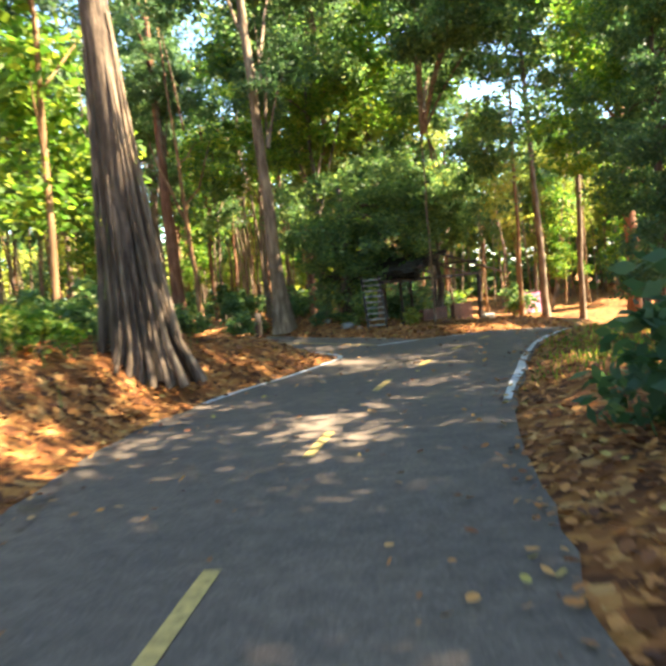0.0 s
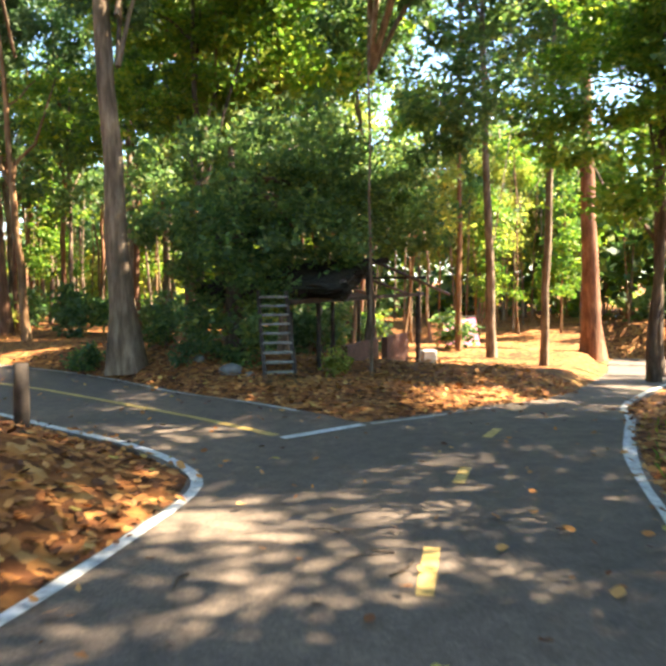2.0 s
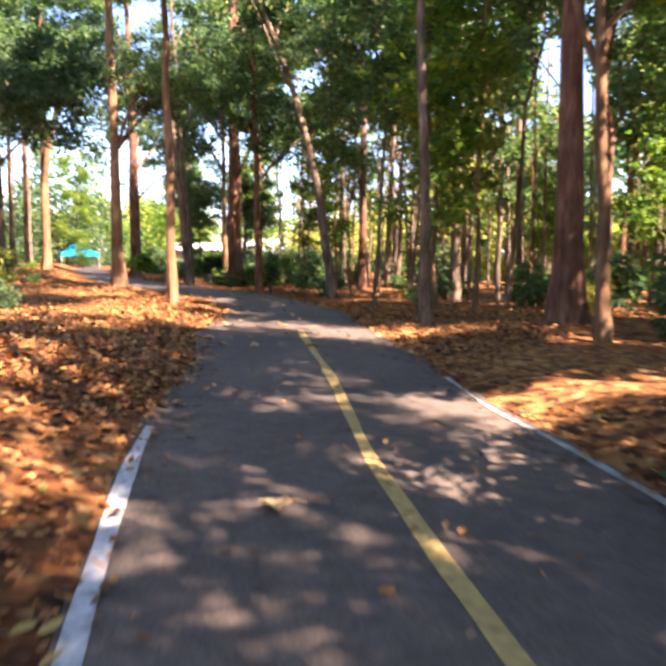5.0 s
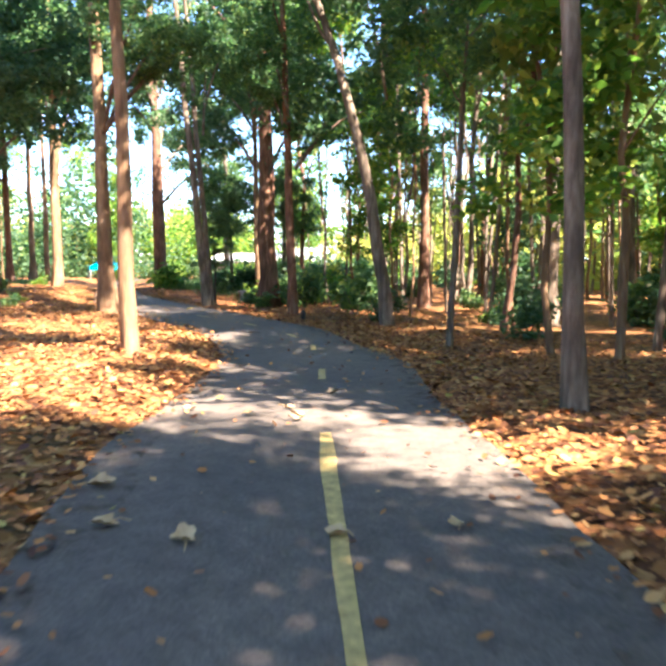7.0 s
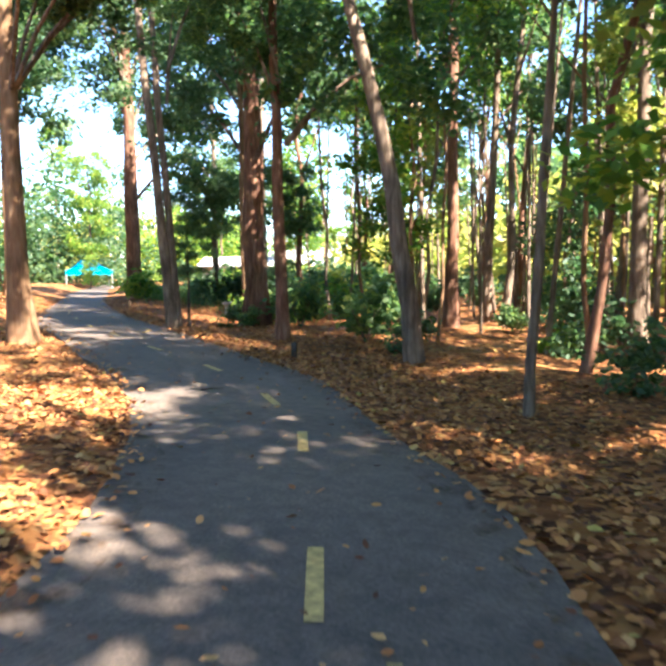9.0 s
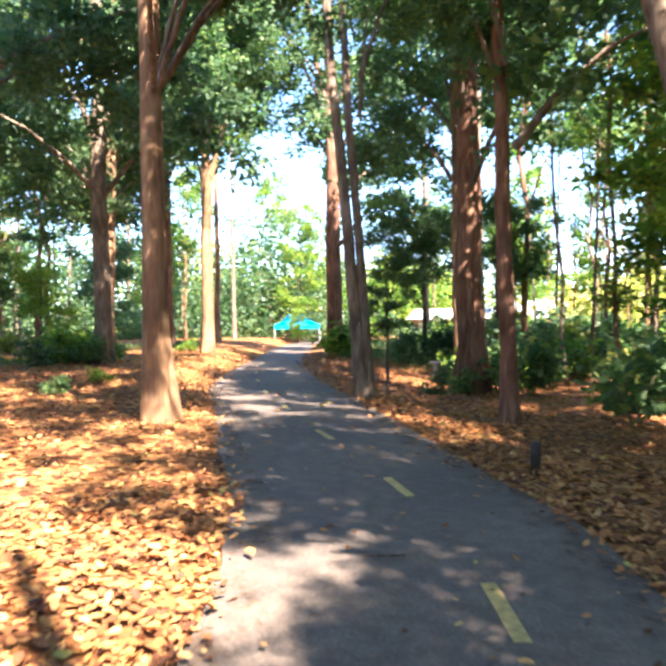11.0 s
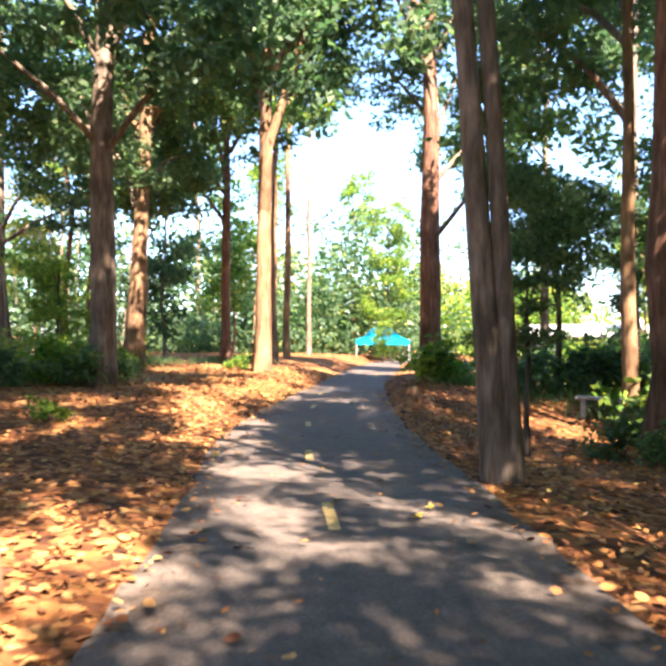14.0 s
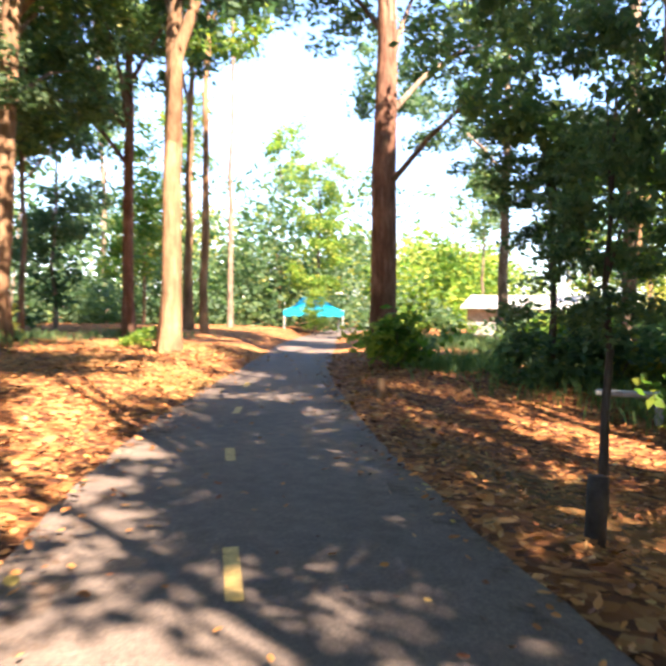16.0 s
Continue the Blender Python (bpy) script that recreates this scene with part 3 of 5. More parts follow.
HERO = dict(
    root=tree(-1.42, 6.55, 0.15, 9, (-0.045, 0.03), bark=BARK_DARK, leaves="deep", label="old fig tree with aerial roots hanging down its dark trunk", flare=0.7, seed=1, limbs=4, first=0.6, crowns=4, sides=20),
    p=tree(-0.33, 13.95, 0.14, 9, (-0.045, 0.05), bark=BARK, label="tall straight grey-brown tree at the fork of the path", seed=2, first=0.6, limbs=3, crowns=3, flare=0.7, z=0.16),
    n=tree(-3.43, 21.1, 0.19, 10, (-0.02, 0.03), bark=BARK_RED, label="thick red-brown tree in the shaded wood", seed=3, leaves="deep", limbs=3),
    n2=tree(-2.6, 19.6, 0.075, 8, (-0.06, 0.05), bark=BARK_PALE, label="slender pale tree forking above head height", seed=4, limbs=1, crowns=2, fork=[(2.9, 150, 62, 2.2, 0.8), (3.0, 30, 65, 2.0, 0.7)], leaves="bright"),
    tl=tree(-9.54, 20.15, 0.078, 9.5, (-0.045, 0.02), bark=BARK_PALE, label="slim straight sunlit tan tree beside the path", seed=5, limbs=3, first=0.65, flare=0.3),
    k=tree(-17.8, 31.0, 0.27, 12, (-0.006, 0.0), bark=BARK_RED, label="thick dark red-brown tree with peeling bark", seed=6, limbs=4, leaves="deep", flare=0.45),
    k2=tree(-14.1, 27.85, 0.105, 10, (-0.02, -0.01), bark=BARK_RED, label="slim red-brown tree at the edge of the wood", seed=7, limbs=3, flare=0.3),
    d1=tree(-26.2, 34.0, 0.26, 13, (-0.025, -0.005), bark=BARK_RED, label="tall straight tree where the path narrows", seed=8, limbs=2, first=0.7, fork=[(8.2, 200, 68, 4.0, 0.6)], flare=0.35),
    el=tree(-16.76, 27.72, 0.1, 10, (-0.055, -0.06), bark=BARK, label="twin-stemmed grey tree leaning over the path", seed=9, limbs=3, first=0.65, flare=0.35, twin=((0.05, 0.085), (-0.042, -0.043), 0.08)),
    a=tree(-15.72, 24.2, 0.148, 11, (-0.012, -0.005), bark=BARK_PALE, label="big sunlit tan tree with a fluted foot in fallen leaves", seed=10, limbs=3, first=0.6, flare=0.5, sides=22),
    b=tree(-27.8, 30.5, 0.19, 12, (0.0, 0.012), bark=BARK_PALE, label="sunlit tan tree that forks into two stems", seed=11, limbs=2, first=0.7, flare=0.4, fork=[(3.6, 60, 76, 6.5, 0.75), (6.5, 110, 60, 3, 0.6)]),
    e=tree(-24.6, 26.45, 0.21, 12, (-0.012, 0.0), bark=BARK, label="straight grey tree with shrubs round its foot", seed=12, limbs=3, first=0.55, flare=0.45),
    f=tree(-29.1, 28.0, 0.2, 11, (0.02, 0.03), bark=BARK_PALE, label="sunlit tan tree with spreading forked limbs", seed=13, limbs=2, first=0.6, flare=0.4, fork=[(5.2, 200, 58, 4, 0.7), (5.4, 70, 55, 3.6, 0.65), (6.0, 120, 60, 3, 0.5)]),
    m=tree(-11.15, 27.2, 0.125, 9, (-0.05, -0.05), (-1.9, -0.75), bark=BARK, label="leaning curved tree at the edge of the wood", seed=14, limbs=3, flare=0.3),
    m8=tree(-8.6, 25.0, 0.05, 6, (0.02, 0.06), bark=BARK, label="thin leaning sapling in the leaf litter", seed=15, limbs=2, crowns=2, flare=0.2, size=0.7),
    ar=tree(-5.18, 20.6, 0.078, 8.5, (-0.05, 0.03), bark=BARK, label="slim grey tree at the shaded path edge", seed=16, limbs=3, flare=0.5, leaves="deep"),
    pair=tree(-19.6, 32.5, 0.11, 10, (-0.01, 0), bark=BARK_PALE, label="slim sunlit tree behind a darker one", seed=17, limbs=2, flare=0.2, twin=((0.2, 0.25), (0.0, 0.01), 0.07)),
    r2=tree(10.5, 22.3, 0.25, 10, (-0.03, 0.02), bark=BARK_RED, label="thick brown tree beside the bending path", seed=18, limbs=4, leaves="deep", flare=0.5),
    r15=tree(8.7, 17.0, 0.1, 8, (0.0, 0.03), bark=BARK_DARK, label="dark tree overgrown with creepers beside the path", seed=19, leaves="green", limbs=5, first=0.3, crowns=6, size=0.8),
    t1=tree(6.95, 20.4, 0.11, 10, (-0.02, 0.03), bark=BARK, label="slim straight tree near the shelter", seed=20, limbs=2, flare=0.2),
    t2=tree(7.3, 18.6, 0.085, 9, (0.03, 0.02), bark=BARK, label="slim dark tree near the shelter", seed=21, limbs=2, flare=0.2),
    t3=tree(6.7, 21.8, 0.075, 10, (0.01, 0.02), bark=BARK_PALE, label="slim pale tree near the shelter", seed=22, limbs=2, flare=0.2),
    # s1 to s4, s17 and s18 are added beside the view to shade the path
    s1=tree(5.6, 1.8, 0.14, 8.5, bark=BARK, label="tall tree out of view added to shade the first stretch", seed=23, leaves="deep", crowns=5),
    s17=tree(8.4, 12.4, 0.12, 8.5, bark=BARK, label="tall grey tree added for shade beyond the bending branch", seed=140, leaves="green", crowns=5),
    s18=tree(9.8, 14.3, 0.12, 9, bark=BARK_RED, label="tall red-brown tree added for shade beyond the bend", seed=141, leaves="green", crowns=5),
    s19=tree(2.5, 13.5, 0.02, 6.0, (0.0, 0.01), bark=BARK, label="thin pale stem in front of the shelter", seed=142, leaves="green", crowns=2, size=0.6, limbs=2, flare=0.2),
    s2=tree(5.2, 4.9, 0.12, 8, bark=BARK_RED, label="tall red-brown tree out of view added to shade the first stretch", seed=24, crowns=5),
    s3=tree(7.2, 8.2, 0.13, 8.5, bark=BARK, label="tall tree out of view added for shade inside the bend", seed=25, leaves="green", crowns=5),
    s4=tree(4.6, -2.2, 0.13, 9, bark=BARK, label="tall tree out of view added for shade near the path start", seed=26, crowns=5),
    # s5 to s7 are extra trees whose crowns shade the left branch
    s5=tree(2.1, 18.6, 0.11, 8.5, bark=BARK, label="tall slim tree added for shade behind the old shelter", seed=27, leaves="bright", crowns=4),
    s6=tree(0.4, 19.8, 0.1, 9, bark=BARK_RED, label="tall red-brown tree added for shade in the path fork", seed=28, leaves="green", crowns=4),
    s7=tree(1.2, 21.4, 0.12, 9.5, bark=BARK, label="tall grey tree added for shade deep in the wood", seed=29, crowns=4, leaves="bright"),
    s8=tree(-21.2, 22.6, 0.16, 11, bark=BARK_PALE, label="tall tan tree on the sunny leaf bank", seed=30, crowns=5),
    s9=tree(-33.5, 25.5, 0.18, 11, bark=BARK, label="tall grey tree behind the sunny bank", seed=131, crowns=5),
    s10=tree(-33.2, 31.6, 0.15, 12, bark=BARK_RED, label="tall thin tree along the straight", seed=132, crowns=4),
    s11=tree(-36.6, 34.6, 0.15, 12, bark=BARK_PALE, label="tall pale tree near the far end of the path", seed=133, crowns=4, leaves="bright"),
    s20=tree(-35.0, 34.4, 0.12, 15, (0.004, 0.0), bark=BARK_PALE, label="tall thin pale tree forking high over the path", seed=151, crowns=2, limbs=2, first=0.75, fork=[(8.4, 20, 66, 4.5, 0.65), (9.2, 200, 66, 4.0, 0.6)], size=0.7, flare=0.25),
    s21=tree(-38.6, 37.0, 0.1, 15, (-0.006, 0.0), bark=BARK, label="tall thin grey tree near the end of the path", seed=152, crowns=2, limbs=3, first=0.6, size=0.6, flare=0.2),
    s12=tree(-23.6, 37.4, 0.14, 11, bark=BARK, label="tall grey tree in the green undergrowth", seed=134, crowns=5, leaves="deep"),
    s13=tree(-29.5, 40.6, 0.15, 11, bark=BARK, label="tall tree beside the end of the straight", seed=135, crowns=4),
    s14=tree(-13.6, 32.6, 0.14, 11, bark=BARK_RED, label="tall red-brown tree inside the wood", seed=136, crowns=5, leaves="deep"),
    s15=tree(-9.2, 30.4, 0.13, 10, bark=BARK, label="tall grey tree inside the wood", seed=137, crowns=5),
    s16=tree(-4.6, 25.2, 0.13, 10, bark=BARK, label="tall grey tree inside the shaded wood", seed=138, crowns=5, leaves="deep"),
)

# outer limbs that reach over the path, each on the nearest tall tree
# the first six are added over the fork only to shade the ground
REACH = [(5.5, 11.8, 6.5), (6.0, 10.9, 7.0), (4.8, 12.7, 6.8), (5.9, 12.6, 7.6), (3.4, 14.4, 7.2), (2.6, 15.6, 6.4), (-26.3, 30.9, 8.5), (-25.8, 31.9, 9.3), (-26.2, 33.4, 8.5), (-24.1, 33.1, 8.3), (-27.1, 29.5, 8.2), (-24.8, 27.5, 7.4), (-22.7, 33.7, 7.2), (-20.7, 33.0, 7.3), (-21.7, 24.9, 5.7), (-24.4, 24.1, 5.5), (-27.2, 25.2, 5.6), (-25.9, 36.2, 7.2), (-29.9, 29.6, 7.0), (-26.0, 26.1, 5.3), (-30.6, 32.8, 8.8), (-25.4, 34.2, 6.2), (-28.9, 34.0, 8.1), (-23.2, 34.1, 4.6), (-21.3, 31.1, 7.6), (-19.8, 25.1, 5.9), (-15.5, 30.1, 4.9), (-12.7, 28.8, 4.3), (-13.5, 27.6, 4.8), (-10.1, 26.3, 3.5), (-19.3, 28.4, 6.6)]
CANOPY = [(-30.8, 29.6, 5.6), (-32.5, 31.0, 6.8), (-31.5, 30.2, 7.8), (-29.6, 27.6, 5.2), (-33.6, 29.2, 7.2), (-31.5, 26.4, 5.0), (-29.5, 26.0, 6.0), (-32.9, 28.0, 4.6), (-34.1, 30.1, 6.0), (-29.5, 28.2, 7.1), (-33.4, 31.6, 9.2), (-37.7, 34.3, 9.6), (-27.0, 35.5, 7.7), (-31.5, 40.0, 6.5), (-26.5, 36.6, 6.4), (-24.9, 25.1, 7.2), (-31.1, 30.5, 11.1), (-26.1, 35.5, 10.2), (-25.5, 36.8, 8.0), (-23.0, 27.8, 5.4), (-19.6, 25.5, 6.1), (-21.1, 31.9, 5.7), (-17.4, 29.8, 6.8), (-23.2, 28.1, 7.6), (-27.4, 32.7, 10.3)]
q = np.random.default_rng(17)
for n_reach, (wx, wy, wz) in enumerate(REACH + CANOPY):
    if n_reach < 31 and shades(wx, wy, wz, 1.0):
        continue
    host = min(HERO.values(), key=lambda o: (o.location.x - wx) ** 2 + (o.location.y - wy) ** 2)
    e = Vector((wx, wy, wz)) - host.location
    b = Vector((e.x * 0.04, e.y * 0.04, e.z * 0.72))
    v, f = tube([b.lerp(e, t) + Vector((0, 0, 0.25 * math.sin(3.14 * t))) for t in (0, 0.3, 0.65, 1)], [0.06, 0.048, 0.03, 0.012], 6, 0, 0.05, 3)
    child("limb", mesh_of("limb", v, f, BARK, True), host)
    child("crown", CROWNS["deep" if q.random() < 0.5 else "green"][0][int(q.integers(3))], host, m=spin(q, e, 0.8 + 0.3 * q.random()))


# ---- slim trees of the wood, built once and copied ----
def slim_tree(h, r, bark, leaves, bare, n, label, seed):
    q = np.random.default_rng(seed)
    root = new("slim_tree")
    tagged(root, label, "tree", "slim trees of the wood")
    pth = stem_path(h, (q.normal() * 0.03, q.normal() * 0.03), n=8, seed=seed, wob=0.06)
    v, f = tube(pth, [r * (1 - 0.085 * i) for i in range(8)], 7, 0.25, 0.06, seed)
    child("trunk", mesh_of("trunk", v, f, bark, True), root)
    for i in range(2):
        b = Vector(pth[3 + i])
        az = q.random() * 6.28
        d = Vector((math.cos(az) * 0.6, math.sin(az) * 0.6, 0.8))
        v, f = tube([b + d * (h * 0.18 * t) for t in (0, 0.4, 1)], [r * 0.4, r * 0.3, r * 0.12], 5, 0, 0.05, seed)
        child("limb", mesh_of("limb", v, f, bark, True), root)
    for i in range(n):
        t = bare + (1 - bare) * (i + 0.5) / n
        k = t * 7
        b = Vector(pth[int(min(k, 6))]).lerp(Vector(pth[int(min(k, 6)) + 1]), k - int(min(k, 6)))
        o = q.normal(size=3) * (0.35, 0.35, 0.15)
        child("crown", CROWNS[leaves][1][int(q.integers(3))], root, m=spin(q, b + Vector(o), 0.85 + 0.4 * q.random()))
    return root


KINDS = [
    slim_tree(6.5, 0.06, BARK, "green", 0.5, 2, "slim grey tree with a leafy green crown", 31),
    slim_tree(8.0, 0.075, BARK_RED, "green", 0.58, 2, "slim red-brown tree with a green crown", 32),
    slim_tree(4.6, 0.045, BARK_PALE, "bright", 0.22, 2, "thin pale tree with bright green leaves", 33),
    slim_tree(5.2, 0.05, BARK, "deep", 0.16, 3, "thin tree leafy almost to the ground", 34),
    slim_tree(6.0, 0.04, BARK_PALE, "gold", 0.5, 2, "thin tree with yellowing leaves", 35),
    slim_tree(9.0, 0.09, BARK, "green", 0.6, 2, "tall slim tree with a high green crown", 36),
    slim_tree(8.5, 0.05, BARK, "bright", 0.72, 1, "thin bare-stemmed tree with a small high crown", 37),
    slim_tree(7.5, 0.035, BARK_PALE, "bright", 0.72, 1, "very thin pale stem with a few high leaves", 38),
]


def shrub(leaves, label, seed):
    q = np.random.default_rng(seed)
    root = new("shrub")
    tagged(root, label, "shrub", "shrubs of the wood")
    for i in range(3):
        az = 2.1 * i + q.random()
        v, f = tube([(0, 0, -0.05), (0.08 * math.cos(az), 0.08 * math.sin(az), 0.18), (0.2 * math.cos(az), 0.2 * math.sin(az), 0.42)], [0.012, 0.01, 0.005], 5, 0, 0.05, seed)
        child("stem", mesh_of("stem", v, f, BARK), root)
    for i in range(2):
        child("foliage", CROWNS[leaves][2][i], root, m=spin(q, (q.normal() * 0.12, q.normal() * 0.12, 0.32 + 0.12 * i), 0.9))
    return root


SHRUBS = [shrub("green", "low green shrub in the leaf litter", 41), shrub("bright", "low sunlit bright green shrub", 42),
          shrub("deep", "low dark green shrub in the wood", 43), shrub("gold", "low yellow-green shrub at the wood edge", 44)]

taken = [(o.location.x, o.location.y) for o in HERO.values()]
CLEAR = [(-40, 41, 4.0), (5.6, 19.6, 1.5), (7.6, 23.6, 1.4), (3.2, 15.5, 2.6), (5.0, 18.0, 2.2), (8.7, 26.5, 2.5), (3.5, 13.5, 2.0), (2.4, 12.8, 1.6), (-0.5, 9, 1.2), (1.0, 13.0, 1.0), (-21, 33.5, 1.5), (-15.5, 29.3, 1.7), (-18, 30.2, 1.5), (-13, 27.3, 1.0), (-21, 31.5, 1.5), (-23.5, 32.5, 1.2)]


def free(x, y, gap, edge):
    if any((x - a) ** 2 + (y - b) ** 2 < gap * gap for a, b in taken):
        return False
    if any((x - a) ** 2 + (y - b) ** 2 < c * c for a, b, c in CLEAR):
        return False
    return float(edge_quick([(x, y)])[0]) > edge


def side_of(x, y):
    """Signed distance from the line of the long straight: positive on the sunny side."""
    return (x + 8) * -0.51 + (y - 21.5) * -0.86


def scatter(q, protos, weights, n, area, gap, edge, lo, hi, keep=None, sunny=True):
    placed = tries = 0
    while placed < n and tries < n * 25:
        tries += 1
        x, y = area[0] + (area[1] - area[0]) * q.random(), area[2] + (area[3] - area[2]) * q.random()
        if keep and not keep(x, y):
            continue
        if not free(x, y, gap, edge):
            continue
        if sunny and any(shades(x, y, h, 0.65) for h in (2.5, 4, 5.5, 7)):
            continue
        src = protos[int(q.choice(len(protos), p=np.array(weights) / sum(weights)))]
        s = lo + (hi - lo) * q.random()
        copy_thing(src, Matrix.Translation((x, y, gz(x, y))) @ pose(0, 0, 0, q.normal() * 2, q.normal() * 2, q.random() * 360) @ Matrix.Scale(s, 4))
        taken.append((x, y))
        placed += 1
    return placed


def corridor(x, y):
    """Open view along the straight."""
    u, w = (x + 16) * -0.8 + (y - 27) * 0.6, (x + 16) * 0.6 + (y - 27) * 0.8
    return u > 4 and abs(w) < 3.2 + 0.03 * u


q = np.random.default_rng(11)
# the wood between the branches and along the shaded side
scatter(q, KINDS, [3, 3, 1.5, 0.15, 1.5, 2, 6, 5], 122, (-22, 6, 15, 42), 0.75, 1.3, 0.85, 1.25, lambda x, y: side_of(x, y) < -1 and not corridor(x, y) and y > 1.2 * x + 14.5)
# the wood on the sunny side, kept off the path
scatter(q, KINDS, [3, 2, 2, 1, 2, 2, 3, 3], 40, (-44, -8, 8, 30), 1.2, 4.5, 0.9, 1.25, lambda x, y: side_of(x, y) > 4)
# beyond the shelter and the bending branch
scatter(q, KINDS, [2, 2, 2, 0.5, 4, 2, 5, 5], 50, (0, 20, 13, 42), 1.0, 1.0, 0.9, 1.25, lambda x, y: y < 1.6 * x + 16 and y > 0.9 * x + 8)
# the right of the first stretch and behind its start; unseen ones are added for shade
scatter(q, KINDS, [2, 4, 1, 3, 0, 3, 1, 1], 30, (2.2, 16, -10, 17), 1.0, 1.0, 0.9, 1.2, lambda x, y: y < 0.95 * x + 6.5)
# the left bank of the first stretch
scatter(q, KINDS, [2, 2, 1, 2, 2, 2, 3, 4], 28, (-13, -1.8, -8, 13), 1.0, 1.1, 0.9, 1.2)
# far woods round the clearing
scatter(q, KINDS, [3, 2, 3, 1, 4, 3, 2, 2], 18, (-60, -24, 30, 58), 1.6, 2.5, 1.2, 1.6, lambda x, y: not corridor(x, y))
for s in KINDS:
    s.location = (30 + KINDS.index(s) * 2.0, -6, gz(30, -6))

# shrubs along the edges
q = np.random.default_rng(12)
scatter(q, SHRUBS, [3, 1, 3, 0.5], 90, (-20, 6, 14, 40), 0.3, 0.9, 0.7, 1.5, lambda x, y: side_of(x, y) < -1)
scatter(q, SHRUBS, [2, 3, 1, 2], 60, (-40, -16, 28, 46), 0.4, 0.5, 0.8, 1.7, lambda x, y: side_of(x, y) < 0)
scatter(q, SHRUBS, [2, 2, 1, 1], 40, (-38, -8, 15, 31), 0.5, 3.2, 0.7, 1.3, lambda x, y: side_of(x, y) > 3)
scatter(q, SHRUBS, [3, 2, 2, 0.3], 36, (-8, -0.5, 4, 13), 0.4, 1.1, 0.5, 0.9)
scatter(q, SHRUBS, [3, 1, 3, 0], 60, (1.5, 14, -2, 24), 0.4, 0.35, 0.7, 1.6)
scatter(q, SHRUBS, [2, 4, 1, 1], 60, (-31, -19, 32.5, 42), 0.35, 0.8, 0.8, 1.6, lambda x, y: side_of(x, y) < -1)
for s in SHRUBS:
    s.location = (30 + SHRUBS.index(s) * 2.0, -9, gz(30, -9))


# small plants on the leaf bank and round the feet of trees
for k, (x, y, sc, kind) in enumerate(((-1.25, 8.1, 0.5, 0), (-1.7, 7.5, 0.6, 1), (-0.75, 8.75, 0.4, 0), (-1.3, 10.95, 0.22, 1), (-1.7, 9.3, 0.5, 0), (-2.3, 8.4, 0.6, 3), (-2.1, 5.9, 0.55, 1), (-2.6, 6.8, 0.7, 0),
                                      (-24.2, 26.0, 0.8, 0), (-24.9, 25.9, 0.9, 1), (-25.2, 26.8, 0.8, 0), (-28.9, 27.6, 0.7, 1), (-29.6, 28.2, 0.8, 3), (-17.5, 30.6, 0.6, 0), (-18.3, 30.8, 0.7, 2), (2.05, 13.0, 0.4, 3),
                                      (-0.9, 14.5, 0.5, 0), (0.1, 14.5, 0.5, 0), (0.4, 13.7, 0.4, 2), (-25.8, 34.4, 0.8, 0), (-26.8, 34.6, 0.9, 1), (-21.0, 25.2, 0.4, 1), (-19.0, 24.0, 0.4, 0), (-28.4, 30.2, 0.6, 1))):
    copy_thing(SHRUBS[kind], Matrix.Translation((x, y, gz(x, y))) @ pose(0, 0, 0, 0, 0, 77 * k) @ Matrix.Scale(sc, 4))


def grass(name, n, spots, mat, label, seed, height=0.16):
    """Many thin blades in patches."""
    r = np.random.default_rng(seed)
    sp = np.array(spots)
    i = r.integers(len(sp), size=n)
    p = sp[i, :2] + r.normal(size=(n, 2)) * sp[i, 2:3] * 0.5
    d = edge_quick(p)
    p = p[d > 0.04]
    z = ground_z(p)
    k = len(p)
    b = np.column_stack([p, z])
    az = r.random(k) * 6.283
    h = (height * (0.4 + 1.0 * r.random(k)))[:, None]
    side = np.stack([np.cos(az), np.sin(az), np.zeros(k)], 1) * 0.006
    bend = np.stack([-np.sin(az), np.cos(az), np.zeros(k)], 1) * h * (r.random((k, 1)) - 0.3)
    up = np.array([[0, 0, 1.0]])
    tagged(new(name, quads_mesh(name, np.stack([b - side, b + side, b + bend * 0.5 + up * h * 0.7 + side, b + bend + up * h], 1), mat)), label, "grass", kind="stuff")


grass("verge_grass", 1500, [(2.6, 5.9, 0.9), (3.0, 7.0, 0.9), (3.5, 8.3, 0.9), (4.2, 9.4, 0.8)], BRIGHT, "short green grass in the leaf litter of the verge", 57, 0.07)
grass("undergrowth_grass", 10000, [(-22.5, 34.6, 1.6), (-25, 36.6, 1.8), (-28.5, 38.8, 1.8), (-31, 40.5, 1.6), (-24.5, 34.0, 0.8), (-20.3, 34.2, 1.1)], GREEN, "tall sunlit green grass beside the path", 58, 0.2)
grass("undergrowth_grass", 7000, [(-28.6, 27.2, 1.2), (-26.0, 25.2, 1.4), (-31.5, 28.5, 1.5), (-33.5, 32.0, 1.2), (-2.2, 7.6, 0.8), (-2.6, 9.6, 0.8), (-3.2, 5.6, 0.9)], GREEN, "green grass on the leaf bank", 59, 0.16)


